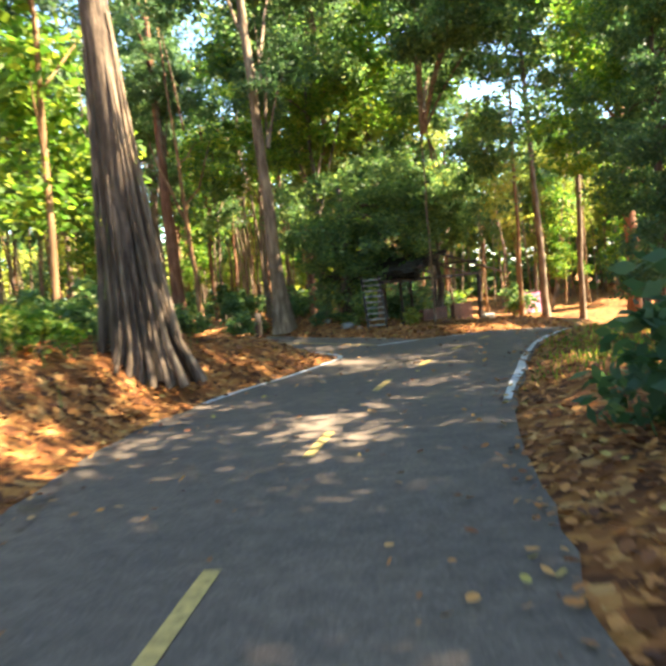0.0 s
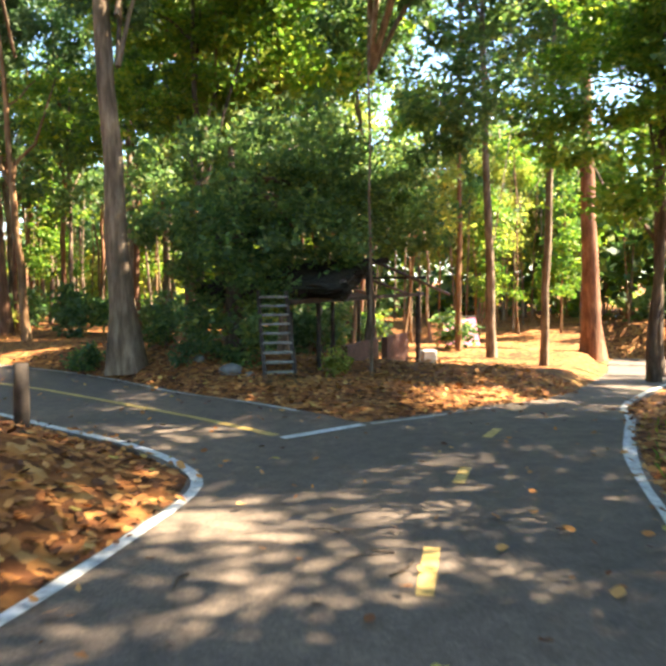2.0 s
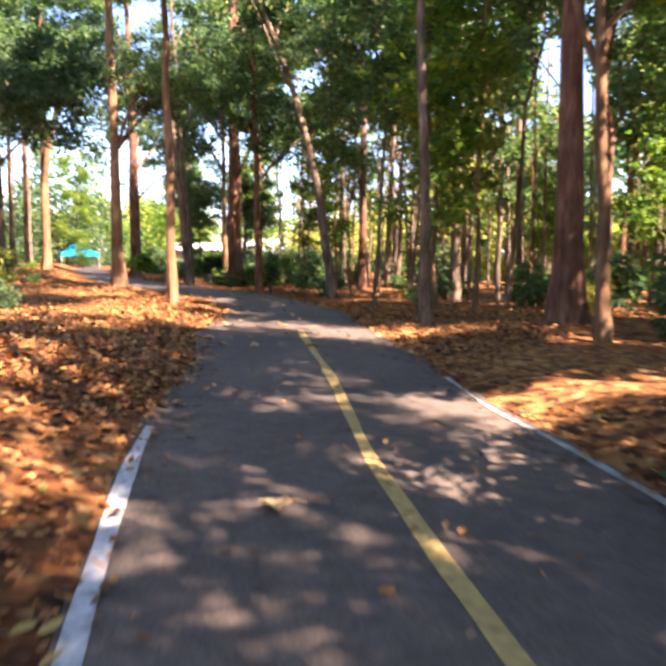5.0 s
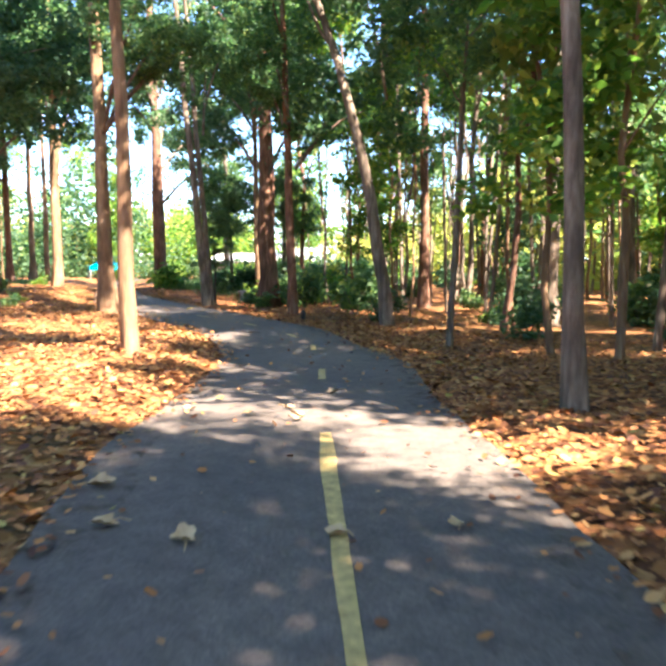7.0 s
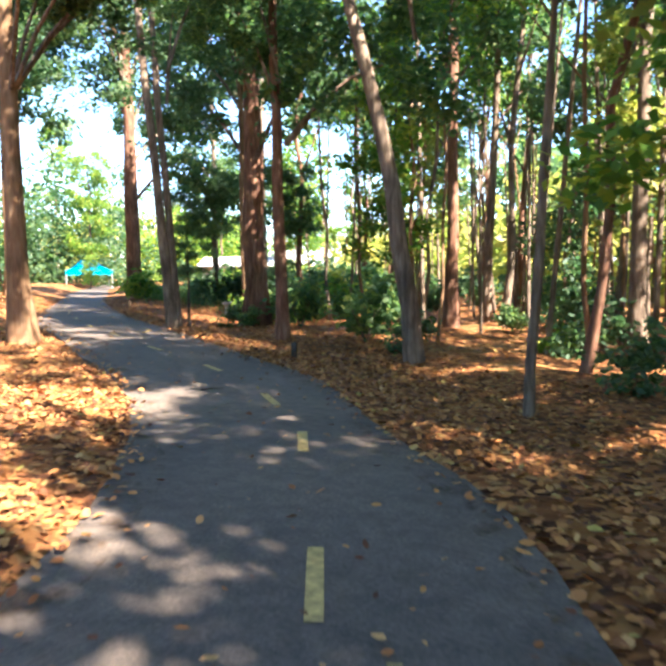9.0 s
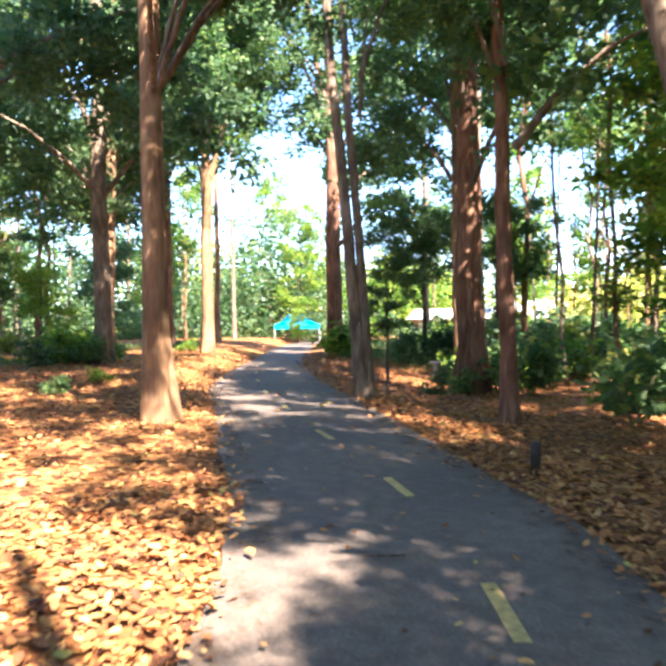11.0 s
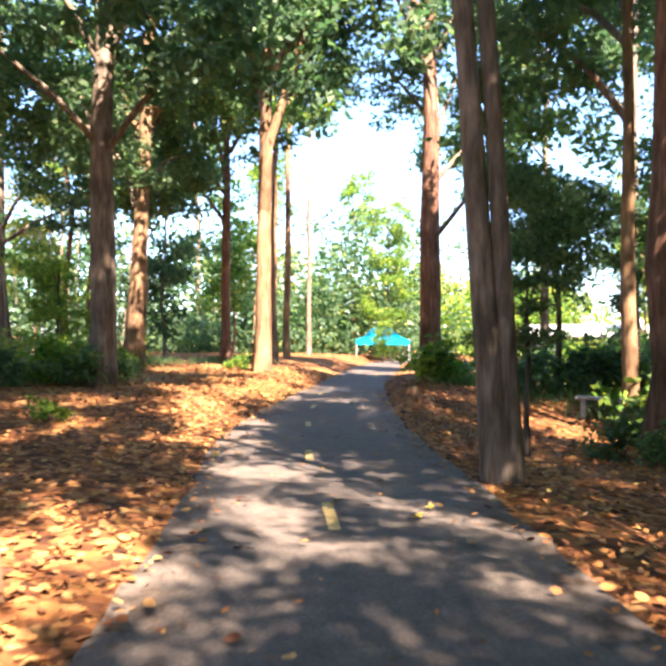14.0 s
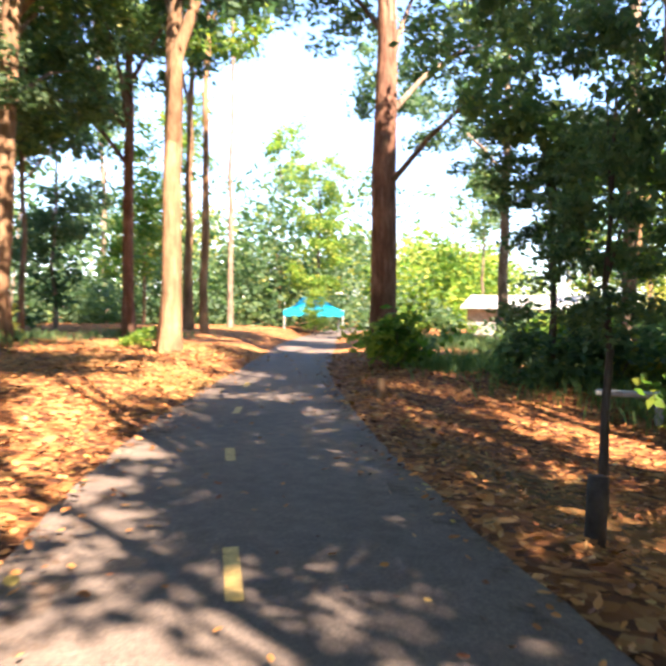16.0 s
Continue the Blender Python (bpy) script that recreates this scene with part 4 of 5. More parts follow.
# ---- fallen leaves ----
def litter_patch(name, n, area, keep, size, seed, label):
    r = np.random.default_rng(seed)
    p = np.stack([area[0] + (area[1] - area[0]) * r.random(n), area[2] + (area[3] - area[2]) * r.random(n)], 1)
    d = edge_quick(p)
    ok = keep(p, d, r)
    p, d = p[ok], d[ok]
    z = np.where(d > 0, ground_z(p, d), fall(p[:, 0], p[:, 1]))
    k = len(p)
    az = r.random(k) * 6.283
    tl = r.normal(size=k) * 0.18
    fwd = np.stack([np.cos(az) * np.cos(tl), np.sin(az) * np.cos(tl), np.sin(tl)], 1)
    side = np.stack([-np.sin(az), np.cos(az), r.normal(size=k) * 0.35], 1)
    s = (size * (0.55 + 0.9 * r.random(k)))[:, None]
    w = s * (0.2 + 0.16 * r.random((k, 1)))
    curl = s * (r.random((k, 1)) * 0.2)
    c = np.column_stack([p, z + 0.012 + 0.015 * r.random(k)])
    up = np.array([[0, 0, 1.0]])
    c = c + up * (np.abs(fwd[:, 2:]) * s * 0.5)
    a, b = c - fwd * s * 0.5 + up * curl * 0.4, c + fwd * s * 0.55 + up * curl
    rim = [a]
    for t, g in ((-0.28, 0.75), (0.08, 1.0), (0.36, 0.62)):
        rim.append(c + fwd * s * t + side * w * g * (0.85 + 0.3 * r.random((k, 1))) + up * curl * (0.35 + 0.9 * r.random((k, 1))))
    rim.append(b)
    for t, g in ((0.36, 0.62), (0.08, 1.0), (-0.28, 0.75)):
        rim.append(c + fwd * s * t - side * w * g * (0.85 + 0.3 * r.random((k, 1))) + up * curl * (0.35 + 0.9 * r.random((k, 1))))
    v = np.stack([*rim, c], 1).reshape(-1, 3)
    o9 = np.arange(k) * 9
    fs = np.stack([np.stack([o9 + i, o9 + 8, o9 + (i + 1) % 8], 1)[:, ::-1] for i in range(8)], 1).reshape(-1, 3)
    me = bpy.data.meshes.new(name)
    me.vertices.add(len(v))
    me.vertices.foreach_set("co", v.reshape(-1).astype(np.float32))
    me.loops.add(fs.size)
    me.loops.foreach_set("vertex_index", fs.reshape(-1).astype(np.int32))
    me.polygons.add(len(fs))
    me.polygons.foreach_set("loop_start", np.arange(0, fs.size, 3, dtype=np.int32))
    me.materials.append(DEAD)
    me.polygons.foreach_set("use_smooth", np.ones(len(fs), dtype=bool))
    me.update(calc_edges=True)
    tagged(new(name, me), label, "leaf litter", kind="stuff")


def bank(p, d, r):
    return (d > -0.16 * r.random(len(d)) ** 3) & (d < 6) & (r.random(len(d)) < np.exp(-np.maximum(d, 0) / 3.2))


litter_patch("leaf_litter", 62000, (-9, 5, 0, 16), bank, 0.049, 51, "brown and orange fallen leaves beside the first stretch")
litter_patch("leaf_litter", 62000, (-13, -3, 14, 27), bank, 0.049, 52, "brown fallen leaves on both sides of the bend")
litter_patch("leaf_litter", 74000, (-30, -10, 21, 35), bank, 0.047, 53, "sunlit tan and brown fallen leaves along the straight")
litter_patch("scattered_leaves", 150000, (-32, 4, 0, 36), lambda p, d, r: (d < -0.05) & (r.random(len(d)) < 0.075 + 0.55 * np.exp(d / 0.14)), 0.04, 54, "small dry leaves strewn on the asphalt")


# ---- far stems, too many to count ----
q = np.random.default_rng(14)
vs, fs = [], []
for i in range(420):
    if i < 260:
        x, y = -24 + 34 * q.random(), 27 + 17 * q.random()
        ok = side_of(x, y) < -6 and not corridor(x, y)
    elif i < 340:
        x, y = -50 + 30 * q.random(), 8 + 26 * q.random()
        ok = side_of(x, y) > 8
    else:
        x, y = 4 + 18 * q.random(), 24 + 14 * q.random()
        ok = y < 1.5 * x + 16
    if not ok or not free(x, y, 0.25, 3.0):
        continue
    h, r = 4 + 4 * q.random(), 0.025 + 0.035 * q.random()
    lx, ly = q.normal() * 0.05, q.normal() * 0.05
    z0 = gz(x, y) - 0.1
    a, f = tube([(x + lx * h * t, y + ly * h * t, z0 + h * t) for t in (0, 0.33, 0.66, 1)], [r, r * 0.85, r * 0.7, r * 0.5], 5, 0, 0.08, i)
    fs += [tuple(k + len(vs) for k in g) for g in f]
    vs += a
tagged(new("far_stems", mesh_of("far_stems", vs, fs, BARK, True)), "many thin far tree stems in the wood", "far woods", kind="stuff")

# ---- far woods that close the view ----
def far_woods(name, line, n, height, size, depth, mat, label, seed):
    r = np.random.default_rng(seed)
    s = smooth_line(line, 0.5)
    m = int(n / 60)
    i = r.integers(len(s), size=m)
    c = np.column_stack([s[i] + r.normal(size=(m, 2)) * depth, np.zeros(m)])
    tops = height * (0.6 + 0.5 * np.sin(s[i][:, 0] * 0.9 + seed) * np.cos(s[i][:, 1] * 0.7) * 0.5 + 0.25 * r.random(m))
    c[:, 2] = -0.6 + tops * r.random(m) ** 0.85
    own = r.integers(m, size=n)
    p = c[own] + r.normal(size=(n, 3)) * (0.55, 0.55, 0.4)
    az, tilt = r.random(n) * 6.283, (r.random(n) - 0.5) * 1.8
    fwd = np.stack([np.cos(az) * np.cos(tilt), np.sin(az) * np.cos(tilt), np.sin(tilt)], 1)
    side = np.cross(fwd, r.normal(size=(n, 3)))
    side /= np.linalg.norm(side, axis=1)[:, None] + 1e-6
    k = (size * (0.6 + 0.8 * r.random(n)))[:, None]
    tagged(new(name, quads_mesh(name, np.stack([p, p + fwd * k * 0.5 + side * k * 0.3, p + fwd * k, p + fwd * k * 0.5 - side * k * 0.3], 1), mat)), label, "far woods", kind="stuff")


far_woods("far_woods", [(30, 22), (24, 34), (12, 44), (0, 48)], 26000, 8, 0.42, 2.2, BRIGHT, "sunlit far woods beyond the shelter", 61)
far_woods("far_woods", [(26, 28), (14, 40), (0, 45), (-12, 50), (-24, 58)], 32000, 10, 0.5, 2.5, GREEN, "green far woods behind the trees", 62)
far_woods("far_woods", [(-2, 44), (-14, 47), (-26, 54), (-36, 62)], 22000, 5, 0.42, 2.0, GOLD, "yellow-green far thicket in the sun", 63)
far_woods("far_woods", [(-47, 47), (-52, 40), (-52, 28), (-46, 16), (-36, 8), (-22, 0), (-14, -8)], 80000, 9, 0.3, 2.6, GREEN, "green far woods on the sunny side", 64)
far_woods("far_woods", [(-44, 46), (-49, 38), (-49, 28), (-43, 17), (-34, 10), (-20, 3)], 40000, 4.5, 0.28, 1.8, DEEP, "dark green thicket under the far woods", 68)
far_woods("far_woods", [(-44, 51), (-50, 60), (-62, 70)], 24000, 7, 0.3, 2.0, BRIGHT, "sunlit bright far trees at the end of the path", 65)
far_woods("far_woods", [(-66, 44), (-60, 56), (-54, 64)], 26000, 9, 0.34, 2.0, GOLD, "pale yellow-green trees at the end of the path", 66)
far_woods("far_woods", [(20, 24), (24, 10), (22, -6), (10, -14), (-8, -14)], 20000, 8, 0.36, 2.2, DEEP, "dark far woods behind the first stretch", 67)


# ---- the leafy trees over the shelter and at the bend ----
def leafy(x, y, h, r, leaves, spots, label, bark=BARK_DARK, seed=0, size=0.6, kind=0):
    """A low leafy tree: stem, limbs towards its crowns, crowns at the given places above its foot."""
    q = np.random.default_rng(seed)
    root = new("leafy_tree")
    root.location = (x, y, gz(x, y))
    tagged(root, label, "tree", "forest trees")
    pth = stem_path(h, (0, 0), n=8, seed=seed, wob=0.06)
    v, f = tube(pth, [r * (1 - 0.1 * i) for i in range(8)], 9, 0.5, 0.07, seed)
    child("trunk", mesh_of("trunk", v, f, bark, True), root)
    for i, p in enumerate(spots):
        b, e = Vector(pth[min(7, 3 + i % 4)]), Vector(p)
        v, f = tube([b.lerp(e, t) + Vector((0, 0, 0.15 * math.sin(3.14 * t))) for t in (0, 0.35, 0.7, 1)], [r * 0.4, r * 0.3, r * 0.2, r * 0.08], 6, 0, 0.05, seed + i)
        child("limb", mesh_of("limb", v, f, bark, True), root)
        child("crown", CROWNS[leaves][kind][int(q.integers(3))], root, m=spin(q, p, size * (0.85 + 0.3 * q.random())))
    return root


leafy(0.95, 14.3, 2.6, 0.12, "green", [(0.05, 0.1, 0.4), (0.1, 0.1, 0.85), (0.0, -0.1, 1.3), (0.75, -0.1, 1.6), (1.25, 0.5, 1.75), (-0.3, -0.1, 1.7), (0.6, 0.0, 2.0), (0.2, 0.6, 2.5), (-0.6, 0.3, 2.2), (1.3, 0.8, 2.3), (0.9, 0.2, 2.7), (1.6, 0.8, 1.95), (2.1, 1.3, 2.1), (2.6, 1.6, 2.3)], "dense dark bushy tree overgrowing the old shelter", seed=71, size=0.5)
leafy(3.2, 16.4, 3.0, 0.08, "green", [(0.1, 0, 2.2), (0.9, 0.6, 2.4), (-0.7, 0.4, 2.8), (0.4, 0.9, 3.1), (-1.0, 0.2, 3.3)], "dense dark leafy tree above the shelter roof", seed=72, size=0.55)
leafy(0.6, 16.8, 5.5, 0.08, "bright", [(-0.5, 0.3, 4.2), (0.5, 0.5, 4.6), (0.1, 0, 5.4), (-1.0, 0.4, 5.3), (1.1, 0.3, 5.8)], "tall fan-shaped green tree behind the shelter", seed=73, size=0.62)
leafy(4.2, 7.7, 3.2, 0.07, "deep", [(-0.3, 0, 0.9), (0.2, 0.4, 1.4), (-0.2, 0.5, 2.0), (0.3, -0.4, 1.9), (0.1, 0.1, 2.8), (0.9, 0.8, 2.4)], "dense dark green bush at the inner bend", seed=74, size=0.36)
leafy(4.9, 9.6, 4.2, 0.08, "green", [(0.1, 0, 1.0), (0.3, 0.5, 2.1), (-0.3, 0.3, 2.9), (0.5, 0.3, 3.6), (0.0, 0.0, 4.3)], "dark green leafy tree at the inner bend", seed=75, size=0.5)
leafy(7.4, 15.2, 6.0, 0.09, "bright", [(0, 0, 3.4), (0.8, 0.3, 4.2), (-0.7, 0.5, 4.6), (0.3, -0.4, 5.4), (-0.4, 0.3, 6.0)], "tall leafy green tree along the bending branch", seed=76, size=0.75)
leafy(-23.0, 34.6, 3.6, 0.07, "deep", [(-0.4, 0.2, 2.6), (0.5, 0.4, 2.9), (0.0, -0.3, 3.5), (0.9, 0.0, 3.4), (-0.9, 0.1, 3.4)], "round-crowned dark green tree beside the path", seed=77, size=0.55)
leafy(-20.6, 34.8, 3.8, 0.06, "deep", [(-0.3, 0.2, 2.2), (0.5, 0.4, 2.8), (0.0, -0.3, 3.6), (0.7, 0.0, 3.6)], "dark green leafy tree among shrubs", seed=78, size=0.55)
leafy(-18.6, 29.7, 2.6, 0.03, "deep", [(-0.1, 0.1, 1.5), (0.2, 0.1, 2.1), (0.0, -0.1, 2.7)], "young dark-leaved tree beside a short post", seed=79, size=0.4)
leafy(-26.0, 24.0, 4.6, 0.07, "green", [(0.3, 0.2, 2.0), (-0.5, 0.0, 2.8), (0.2, -0.3, 3.6), (-0.3, 0.3, 4.4)], "leafy green tree on the sunny side", seed=80, size=0.62)
leafy(-30.8, 26.6, 2.6, 0.05, "bright", [(0.3, 0.2, 1.2), (-0.5, 0.0, 1.7), (0.2, -0.3, 2.3)], "sunlit bright green young tree", seed=81, size=0.5)
leafy(-42.8, 43.4, 7.0, 0.08, "bright", [(0, 0, 3.0), (0.5, 0.3, 4.4), (-0.4, 0.2, 5.6), (0.2, -0.2, 6.8)], "sunlit bright green tree at the end of the path", seed=82, size=0.8)

leafy(-38.35, 40.3, 1.5, 0.04, "bright", [(0.0, 0.0, 0.45), (0.05, 0.0, 0.95), (0.0, 0.05, 1.45)], "slim bright green young tree before the canopy", seed=83, size=0.42, kind=1)

# aerial roots of the fig tree
fig = HERO["root"]
q = np.random.default_rng(90)
for i in range(34):
    az = 0.39 * i + q.random() * 0.3
    r0, hh = 0.16 + 0.2 * q.random() ** 1.5, 1.0 + 3.2 * q.random()
    cx, cy, top = r0 * math.cos(az), r0 * math.sin(az), 0.14 * q.random()
    thick = 0.012 + 0.016 * q.random()
    lean = (-0.045 * hh, 0.03 * hh)
    v, f = tube([(cx * 1.7, cy * 1.7, -0.15), (cx * 1.1, cy * 1.1, 0.22), (cx * 0.85 + lean[0] * 0.3, cy * 0.85 + lean[1] * 0.3, hh * 0.3), (cx * 0.6 + lean[0] * 0.65, cy * 0.6 + lean[1] * 0.65, hh * 0.65), (lean[0] + cx * (0.3 + top), lean[1] + cy * (0.3 + top), hh)],
                [thick * 1.7, thick * 1.2, thick, thick * 0.8, thick * 0.6], 6, 0, 0.15, i)
    child("aerial_root", mesh_of("aerial_root", v, f, BARK_DARK if i % 3 else BARK, True), fig)


# ---- the old shelter and its steps ----
def post_mesh(name, a, b, r, mat, seed=0, sides=7):
    v, f = tube([Vector(a).lerp(Vector(b), t) for t in (0, 0.33, 0.66, 1)], [r, r * 0.97, r * 0.95, r * 0.93], sides, 0, 0.06, seed)
    return mesh_of(name, v, f, mat, True)


shelter = new("shelter")
shelter.location = (3.1, 16.0, 0)
tagged(shelter, "old open shelter with dark thatched roof on thin posts", "shelter")
axis = Vector((2.88, 4.15, 0)).normalized()
back = Vector((-axis.y, axis.x, 0)) * -1.0
if back.y < 0:
    back = -back
o0 = Vector((1.83, 14.0, 0)) - Vector(shelter.location)
for k, (u, w) in enumerate(((0.3, 0), (0.85, 0.05), (4.5, 0), (4.85, 0.1), (0.3, 1.1), (1.7, 1.1), (4.4, 1.1))):
    p = o0 + axis * u + back * w
    g = gz(p.x + 3.1, p.y + 16.0)
    child("post", post_mesh("post", (p.x, p.y, g - 0.1), (p.x, p.y, 0.9), 0.032 if k != 2 else 0.045, WOOD, k), shelter)
m = Matrix((axis, back, Vector((0, 0, 1)))).transposed().to_4x4()
m.translation = o0
RIDGE_U, RIDGE_Z = 1.22, 1.34
# the thatch that is left: one sagging slope of ragged layers
q = np.random.default_rng(88)
for layer in range(4):
    nu, nw = 14, 10
    v, f = [], []
    for side in (0, 1):
        for i in range(nu):
            for k in range(nw):
                t, w = i / (nu - 1), k / (nw - 1)
                u = RIDGE_U - (RIDGE_U + 0.2 - 0.14 * layer) * t
                z = RIDGE_Z - 0.33 * t + 0.05 * math.sin(3.1 * t) - 0.035 * layer + (0.0 if side == 0 else -0.03)
                v.append((u + 0.06 * q.normal() * (t > 0.9), -0.4 + 1.9 * w + 0.05 * q.normal() * (k in (0, nw - 1)), z + 0.018 * q.normal() - 0.02 * (t > 0.95)))
    for side in (0, 1):
        o = side * nu * nw
        for i in range(nu - 1):
            for k in range(nw - 1):
                g = (o + i * nw + k, o + (i + 1) * nw + k, o + (i + 1) * nw + k + 1, o + i * nw + k + 1)
                f.append(g if side else g[::-1])
    for i in range(nu - 1):
        for k in (0, nw - 1):
            f.append((i * nw + k, (i + 1) * nw + k, nu * nw + (i + 1) * nw + k, nu * nw + i * nw + k))
    child("thatch_layer", mesh_of("thatch_layer", v, f, THATCH), shelter, m=m)
# the bare side: thin rafters down to the end beam
for w in (-0.45, 0.3, 1.05, 1.7):
    child("rafter", post_mesh("rafter", (RIDGE_U, w, RIDGE_Z), (4.95, w, 0.84), 0.026, WOOD, int(w * 10) + 9), shelter, m=m)
child("purlin", post_mesh("purlin", (3.3, -0.5, 1.14), (3.3, 1.75, 1.14), 0.022, WOOD, 3), shelter, m=m)
child("ridge", post_mesh("ridge", (RIDGE_U, -0.6, RIDGE_Z + 0.02), (RIDGE_U, 1.9, RIDGE_Z + 0.02), 0.04, WOOD, 4), shelter, m=m)
child("king_post", box_mesh("king_post", (RIDGE_U, 0.0, 1.1), (0.05, 0.05, 0.48), WOOD), shelter, m=m)
for w in (0, 1.1):
    child("beam", box_mesh("beam", (2.15, w, 0.85), (5.3, 0.05, 0.06), WOOD), shelter, m=m)
for u0, u1 in ((1.35, 2.6), (3.0, 4.1)):
    child("low_wall", box_mesh("low_wall", ((u0 + u1) / 2, 0.1, -0.06), (u1 - u0, 0.1, 0.5), RED_WOOD), shelter, m=m)
ped = new("pedestal", box_mesh("pedestal", (0, 0, 0.12), (0.26, 0.22, 0.5), CONCRETE, bevel=0.02))
ped.location = (4.62, 17.8, gz(4.62, 17.8))
tagged(ped, "low grey concrete pedestal at the shelter corner", "pedestal")

steps = new("ladder")
steps.location = (1.37, 13.1, gz(1.37, 13.1))
tagged(steps, "leaning wooden ladder of pale slats beside the shelter", "ladder")
for sx in (-0.165, 0.165):
    child("rail", box_mesh("rail", (sx, 0.33, 0.46), (0.045, 0.045, 1.22), WOOD, pose(0, 0, 0, -38, 0, 0)), steps)
for i in range(9):
    t = (i + 0.5) / 9
    child("slat", box_mesh("slat", (0, 0.66 * t, 0.0 + 0.92 * t), (0.33, 0.1, 0.026), SLAT, bevel=0.004), steps)


def boulder(x, y, s, seed):
    bm = bmesh.new()
    bmesh.ops.create_icosphere(bm, subdivisions=3, radius=s)
    for v in bm.verts:
        n = noise.noise(v.co * (2.2 / s) * 0.35 + Vector((seed, 0, 0)))
        v.co *= 1 + 0.35 * n
        v.co.z *= 0.7
    o = new("boulder", bm_mesh("boulder", bm, STONE, True))
    o.location = (x, y, gz(x, y) + s * 0.25)
    tagged(o, "rough grey boulder half sunk in leaf litter", "rock", "boulders by the fork")


for x, y, s, k in ((0.86, 13.35, 0.13, 1), (0.5, 13.75, 0.07, 2), (1.05, 13.2, 0.06, 4)):
    boulder(x, y, s, k)


def stump_post(x, y, h, r, mat, label, seed):
    o = new("stump_post", post_mesh("stump_post", (0, 0, -0.1), (0.01, 0.0, h), r, mat, seed, 10))
    o.location = (x, y, gz(x, y))
    tagged(o, label, "post")
    return o


stump_post(-0.58, 9.8, 0.42, 0.05, WOOD, "short dark wooden post by the path edge", 1)
stump_post(-0.88, 10.15, 0.3, 0.07, BARK, "grey cut stump beside a dark post", 2)
stump_post(-17.95, 28.72, 0.33, 0.05, WOOD, "short dark post standing in leaf litter", 3)
stump_post(-22.15, 30.71, 0.26, 0.05, BARK_PALE, "short pale sunlit post at the path edge", 4)
stump_post(-11.9, 25.6, 0.22, 0.04, WOOD, "short dark stake in the leaf litter", 5)

bench = new("bench")
bench.location = (-20.77, 33.3, gz(-20.77, 33.3))
tagged(bench, "low pale concrete bench in the shade", "bench")
child("seat", box_mesh("seat", (0, 0, 0.3), (0.8, 0.28, 0.05), CONCRETE, bevel=0.01), bench)
for sx in (-0.28, 0.28):
    child("leg", box_mesh("leg", (sx, 0, 0.12), (0.08, 0.26, 0.36), CONCRETE, bevel=0.01), bench)
bench.rotation_euler = (0, 0, radians(35))


def canopy_tent(x, y, a, b, eave, rise, turn, mat, label):
    """A hipped canvas roof with a hanging valance on four poles."""
    root = new("canopy_tent")
    root.matrix_basis = pose(x, y, gz(x, y), 0, 0, turn)
    tagged(root, label, "tent")
    v, f, n = [], [], 8
    rim = [(a * sx, b * sy) for sx, sy in ((-1, -1), (1, -1), (1, 1), (-1, 1))]
    ridge = [(-0.35 * a, 0.0), (0.35 * a, 0.0), (0.35 * a, 0.0), (-0.35 * a, 0.0)]
    for j in range(n):
        t = j / (n - 1)
        for (px, py), (qx, qy) in zip(rim, ridge):
            v.append((px + (qx - px) * t, py + (qy - py) * t, eave + rise * (t - 0.22 * math.sin(3.1416 * t))))
    for j in range(n - 1):
        for i in range(4):
            f.append((j * 4 + i, j * 4 + (i + 1) % 4, j * 4 + 4 + (i + 1) % 4, j * 4 + 4 + i))
    child("roof_canvas", mesh_of("roof_canvas", v, f, mat), root)
    v, f = [], []
    for i in range(4):
        p, g = Vector((*rim[i], eave)), Vector((*rim[(i + 1) % 4], eave))
        for k in range(13):
            c = p.lerp(g, k / 12)
            v += [c, c + Vector((0, 0, -0.2 - 0.05 * abs(math.sin(k * 1.5708))))]
        f += [(i * 26 + 2 * k, i * 26 + 2 * k + 1, i * 26 + 2 * k + 3, i * 26 + 2 * k + 2) for k in range(12)]
    child("valance", mesh_of("valance", v, f, mat), root)
    for px, py in rim:
        child("pole", post_mesh("pole", (px * 0.97, py * 0.97, -0.1), (px * 0.97, py * 0.97, eave + 0.02), 0.03, CONCRETE), root)
    return root


canopy_tent(-40.05, 41.3, 1.15, 1.0, 0.95, 0.52, 60, TEAL, "teal canvas canopy with a valance on thin poles")

tent = new("tent")
tent.location = (8.7, 27.1, gz(8.7, 27.1))
tagged(tent, "faded pink ridge tent among the trees", "tent")
v = [(-0.55, -0.5, -0.05), (0.55, -0.5, -0.05), (0.55, 0.5, -0.05), (-0.55, 0.5, -0.05), (-0.55, 0, 1.0), (0.55, 0, 1.0), (0, 0, 0.95)]
child("canvas", mesh_of("canvas", v, [(0, 1, 5, 6, 4), (2, 3, 4, 6, 5), (0, 4, 3), (1, 2, 5)], PINK), tent)
child("ridge_pole", post_mesh("ridge_pole", (-0.6, 0, 1.01), (0.6, 0, 1.01), 0.02, WOOD), tent)

hut = new("hut")
hut.location = (-33.3, 46.2, gz(-33.3, 46.2))
tagged(hut, "pale low building with a sheet roof behind trees", "building")
hr = pose(0, 0, 0, 0, 0, 30)
child("wall", box_mesh("wall", (0, 0, 0.45), (4.0, 2.4, 1.1), CONCRETE), hut, m=hr)
for sgn in (-1, 1):
    child("roof", box_mesh("roof", (0, sgn * 0.68, 1.2), (4.4, 1.55, 0.06), CONCRETE, pose(0, 0, 0, -18 * sgn, 0, 0)), hut, m=hr)
child("door", box_mesh("door", (0.4, -1.22, 0.4), (0.5, 0.03, 0.9), WOOD), hut, m=hr)



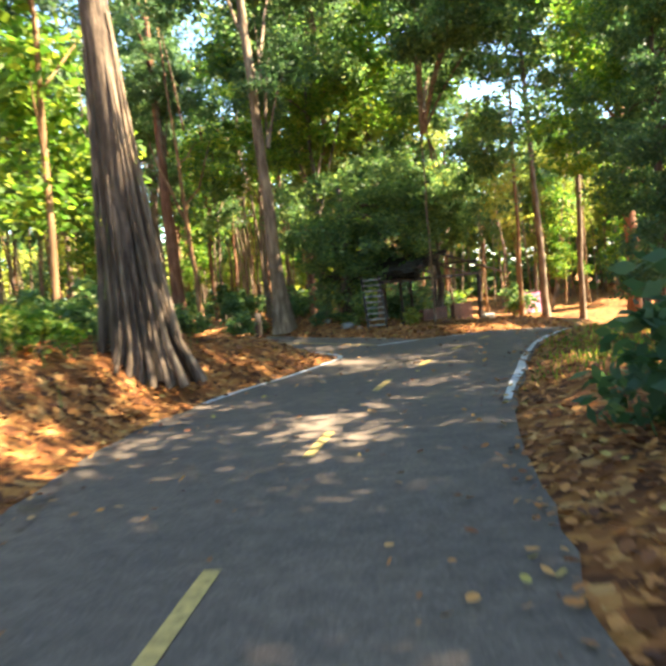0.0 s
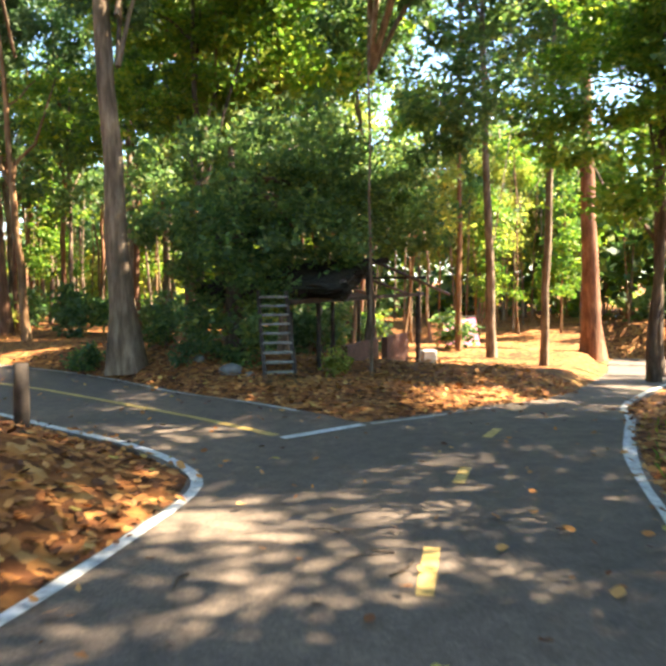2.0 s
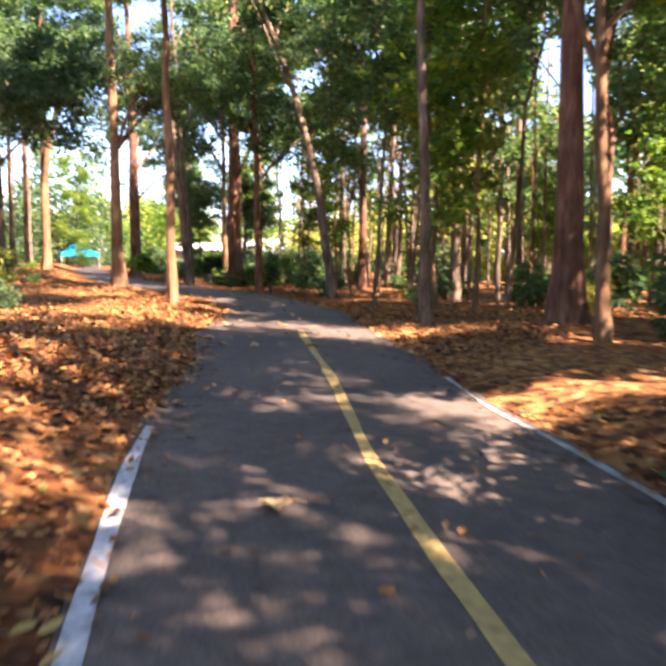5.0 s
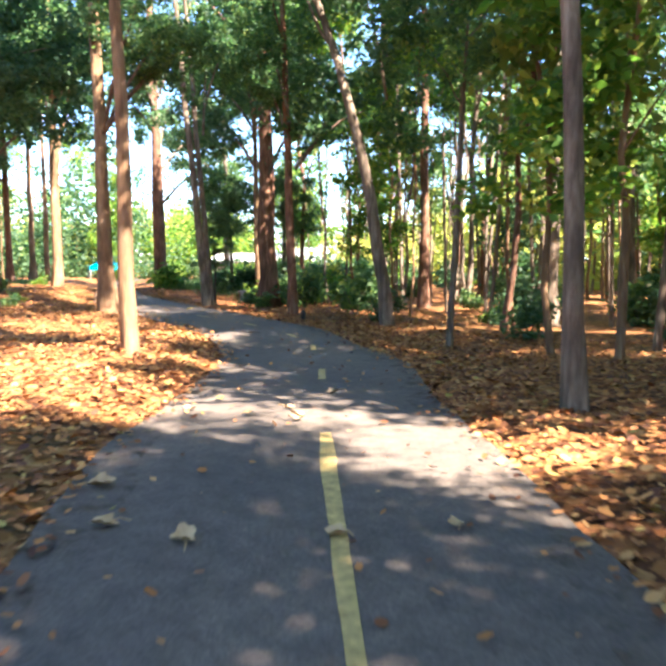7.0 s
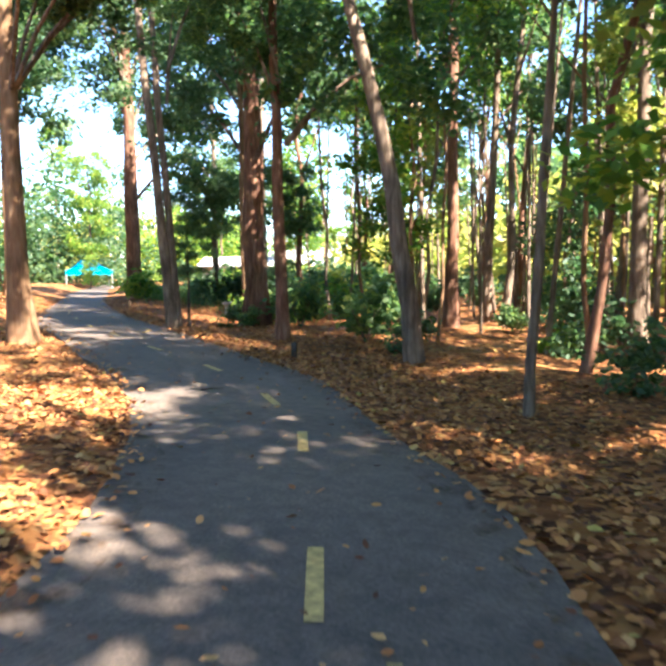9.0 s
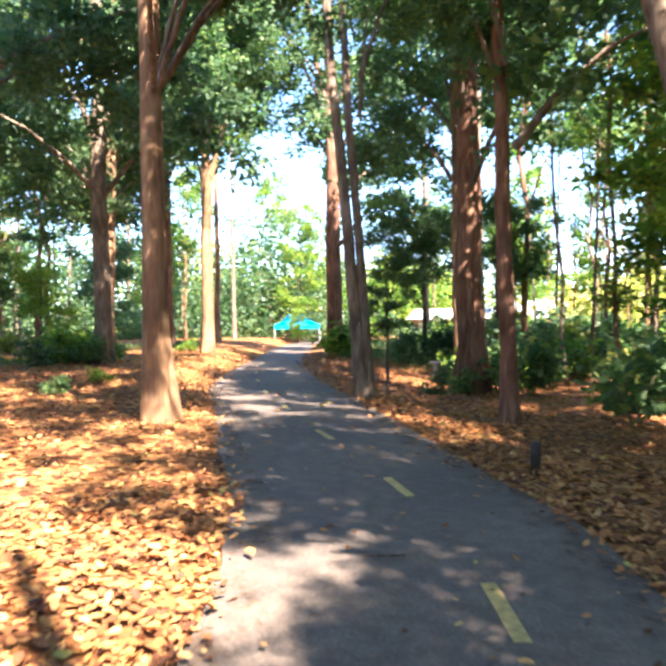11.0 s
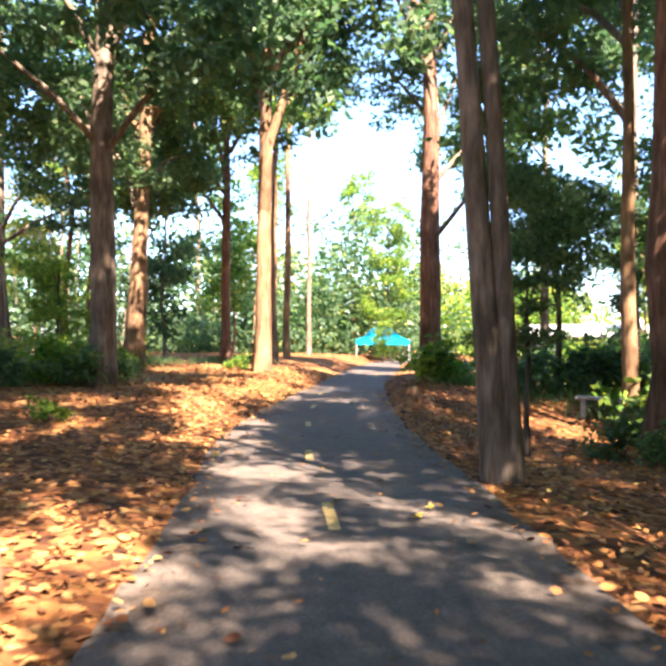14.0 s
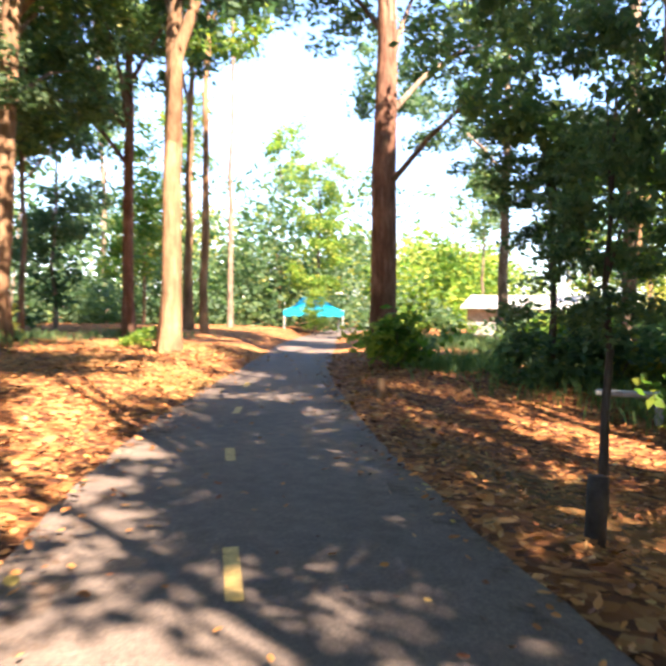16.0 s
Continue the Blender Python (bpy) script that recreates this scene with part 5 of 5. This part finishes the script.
# ---- large fallen leaves and twigs on the asphalt ----
LEAVES = [(-2.36, 13.77, 0.13, 0), (-5.48, 17.36, 0.12, 0), (-5.05, 17.74, 0.1, 0), (-6.6, 19.28, 0.11, 0), (-6.32, 17.57, 0.13, 0), (-5.85, 17.27, 0.12, 0), (-6.51, 19.2, 0.11, 0), (-7.33, 18.99, 0.1, 0), (-6.9, 19.12, 0.08, 0), (-6.92, 20.11, 0.11, 0), (-7.45, 19.39, 0.07, 1), (-6.8, 19.43, 0.08, 0), (-4.74, 18.09, 0.08, 0), (-16.07, 26.54, 0.09, 1), (-15.53, 26.48, 0.06, 0), (-16.23, 26.74, 0.07, 1), (0.15, 6.81, 0.06, 0), (1.09, 7.0, 0.06, 1)]
TWIGS = [(0.41, 7.86), (1.13, 7.68), (-16.0, 25.44), (-11.03, 23.32), (-4.19, 15.56), (1.04, 8.17), (-14.58, 24.76), (1.21, 7.9)]


def fallen_leaf(x, y, size, turn, mat, label, seed):
    """A dry lobed leaf, curled up at its rim, with its stalk."""
    q = np.random.default_rng(seed)
    n = 18
    v = [(0, 0, 0.012)]
    for ring in (0.55, 1.0):
        for i in range(n):
            th = 6.28318 * i / n
            rr = size * 0.5 * ring * (0.78 + 0.2 * math.cos(5 * th + 0.4) * ring + 0.12 * math.cos(th) + 0.05 * q.normal() * ring)
            v.append((rr * math.cos(th) * 1.15, rr * math.sin(th) * 0.9, 0.01 + size * ring * ring * (0.16 + 0.1 * math.cos(2 * th + seed))))
    f = [(0, 1 + i, 1 + (i + 1) % n) for i in range(n)] + [(1 + i, 1 + n + i, 1 + n + (i + 1) % n, 1 + (i + 1) % n) for i in range(n)]
    o = new("fallen_leaf", mesh_of("fallen_leaf", v, f, mat, True))
    o.matrix_basis = pose(x, y, float(fall(x, y)) + 0.004, 6 * q.normal(), 6 * q.normal(), turn)
    tagged(o, label, "leaf", "large leaves on the path")
    st = tube([(0, 0, 0.012), (-size * 0.5, 0.01, 0.03), (-size * 0.85, 0.03, 0.02)], [0.003, 0.003, 0.002], 5, 0, 0, 1)
    child("stalk", mesh_of("stalk", st[0], st[1], DRY), o)


DRY = plain_material("dry_tan_leaf", (0.34, 0.2, 0.085), (0.55, 0.37, 0.18), 9, 0.7, 0.5)
DRY_YELLOW = plain_material("yellow_leaf", (0.42, 0.33, 0.04), (0.6, 0.47, 0.07), 9, 0.6, 0.3)
q = np.random.default_rng(97)
for k, (x, y, s, c) in enumerate(LEAVES):
    fallen_leaf(x, y, s, q.random() * 360, DRY_YELLOW if c else DRY, "yellow fallen leaf lying on the asphalt" if c else "large dry tan leaf curled on the asphalt", k)
for k, (x, y) in enumerate(TWIGS):
    a, ln = q.random() * 6.28, 0.1 + 0.14 * q.random()
    v, f = tube([(0, 0, 0.008), (ln * 0.4 * math.cos(a), ln * 0.4 * math.sin(a), 0.016), (ln * math.cos(a + 0.3), ln * math.sin(a + 0.3), 0.009)], [0.006, 0.006, 0.003], 6, 0, 0.1, k)
    o = new("twig", mesh_of("twig", v, f, BARK_DARK, True))
    o.location = (x, y, float(fall(x, y)))
    tagged(o, "small dark dry twig lying on the asphalt", "twig", "twigs on the path")


# ---- leafy limbs added to shade the path between sunny spots, on the nearest trees ----
bpy.context.view_layer.update()
KX, KY = math.cos(SUN_AZ) / math.tan(SUN_EL), math.sin(SUN_AZ) / math.tan(SUN_EL)
covers, hosts = [], []
for o in bpy.data.objects:
    if o.parent and o.name.startswith("crown"):
        w = o.matrix_world.translation
        size = o.matrix_world.to_scale().x * (1.7 if len(o.data.polygons) > 2200 else 0.85)
        covers.append((w.x - KX * w.z, w.y - KY * w.z, size * 0.75))
    elif o.name.startswith(("tree", "slim_tree")) and o.type == "EMPTY" and o.location.y > -8:
        hosts.append(o)
covers = np.array(covers)
stand = np.array([(o.location.x, o.location.y) for o in hosts])
q = np.random.default_rng(19)
for gx0 in np.arange(-21.5, 5.0, 0.75):
    for gy0 in np.arange(0.5, 29.5, 0.75):
        x, y = gx0 + 0.25 * q.normal(), gy0 + 0.25 * q.normal()
        d = float(edge_quick([(x, y)])[0])
        if d > (2.2 if x < -6 else 0.8) or (x < -6 and d > 0.2 and q.random() < 0.55) or ((covers[:, 0] - x) ** 2 + (covers[:, 1] - y) ** 2 < covers[:, 2] ** 2).sum() > 1:
            continue
        if any((x - a) ** 2 + (y - b) ** 2 < (c + 0.38) ** 2 for a, b, c in SUNNY):
            continue
        best = min(((np.hypot(stand[:, 0] - x - KX * z, stand[:, 1] - y - KY * z)).min(), z) for z in (5.0, 5.8, 6.6, 7.4, 8.2))
        z = best[1]
        wx, wy = x + KX * z, y + KY * z
        host = hosts[int(np.hypot(stand[:, 0] - wx, stand[:, 1] - wy).argmin())]
        e = host.matrix_world.inverted() @ Vector((wx, wy, z))
        b = Vector((e.x * 0.03, e.y * 0.03, e.z * 0.7))
        v, f = tube([b.lerp(e, t) + Vector((0, 0, 0.2 * math.sin(3.14 * t))) for t in (0, 0.35, 0.7, 1)], [0.035, 0.028, 0.018, 0.008], 5, 0, 0.05, 5)
        child("limb", mesh_of("limb", v, f, BARK, True), host)
        child("crown", CROWNS["deep" if q.random() < 0.5 else "green"][0][int(q.integers(3))], host, m=spin(q, e, 0.46 + 0.14 * q.random()))
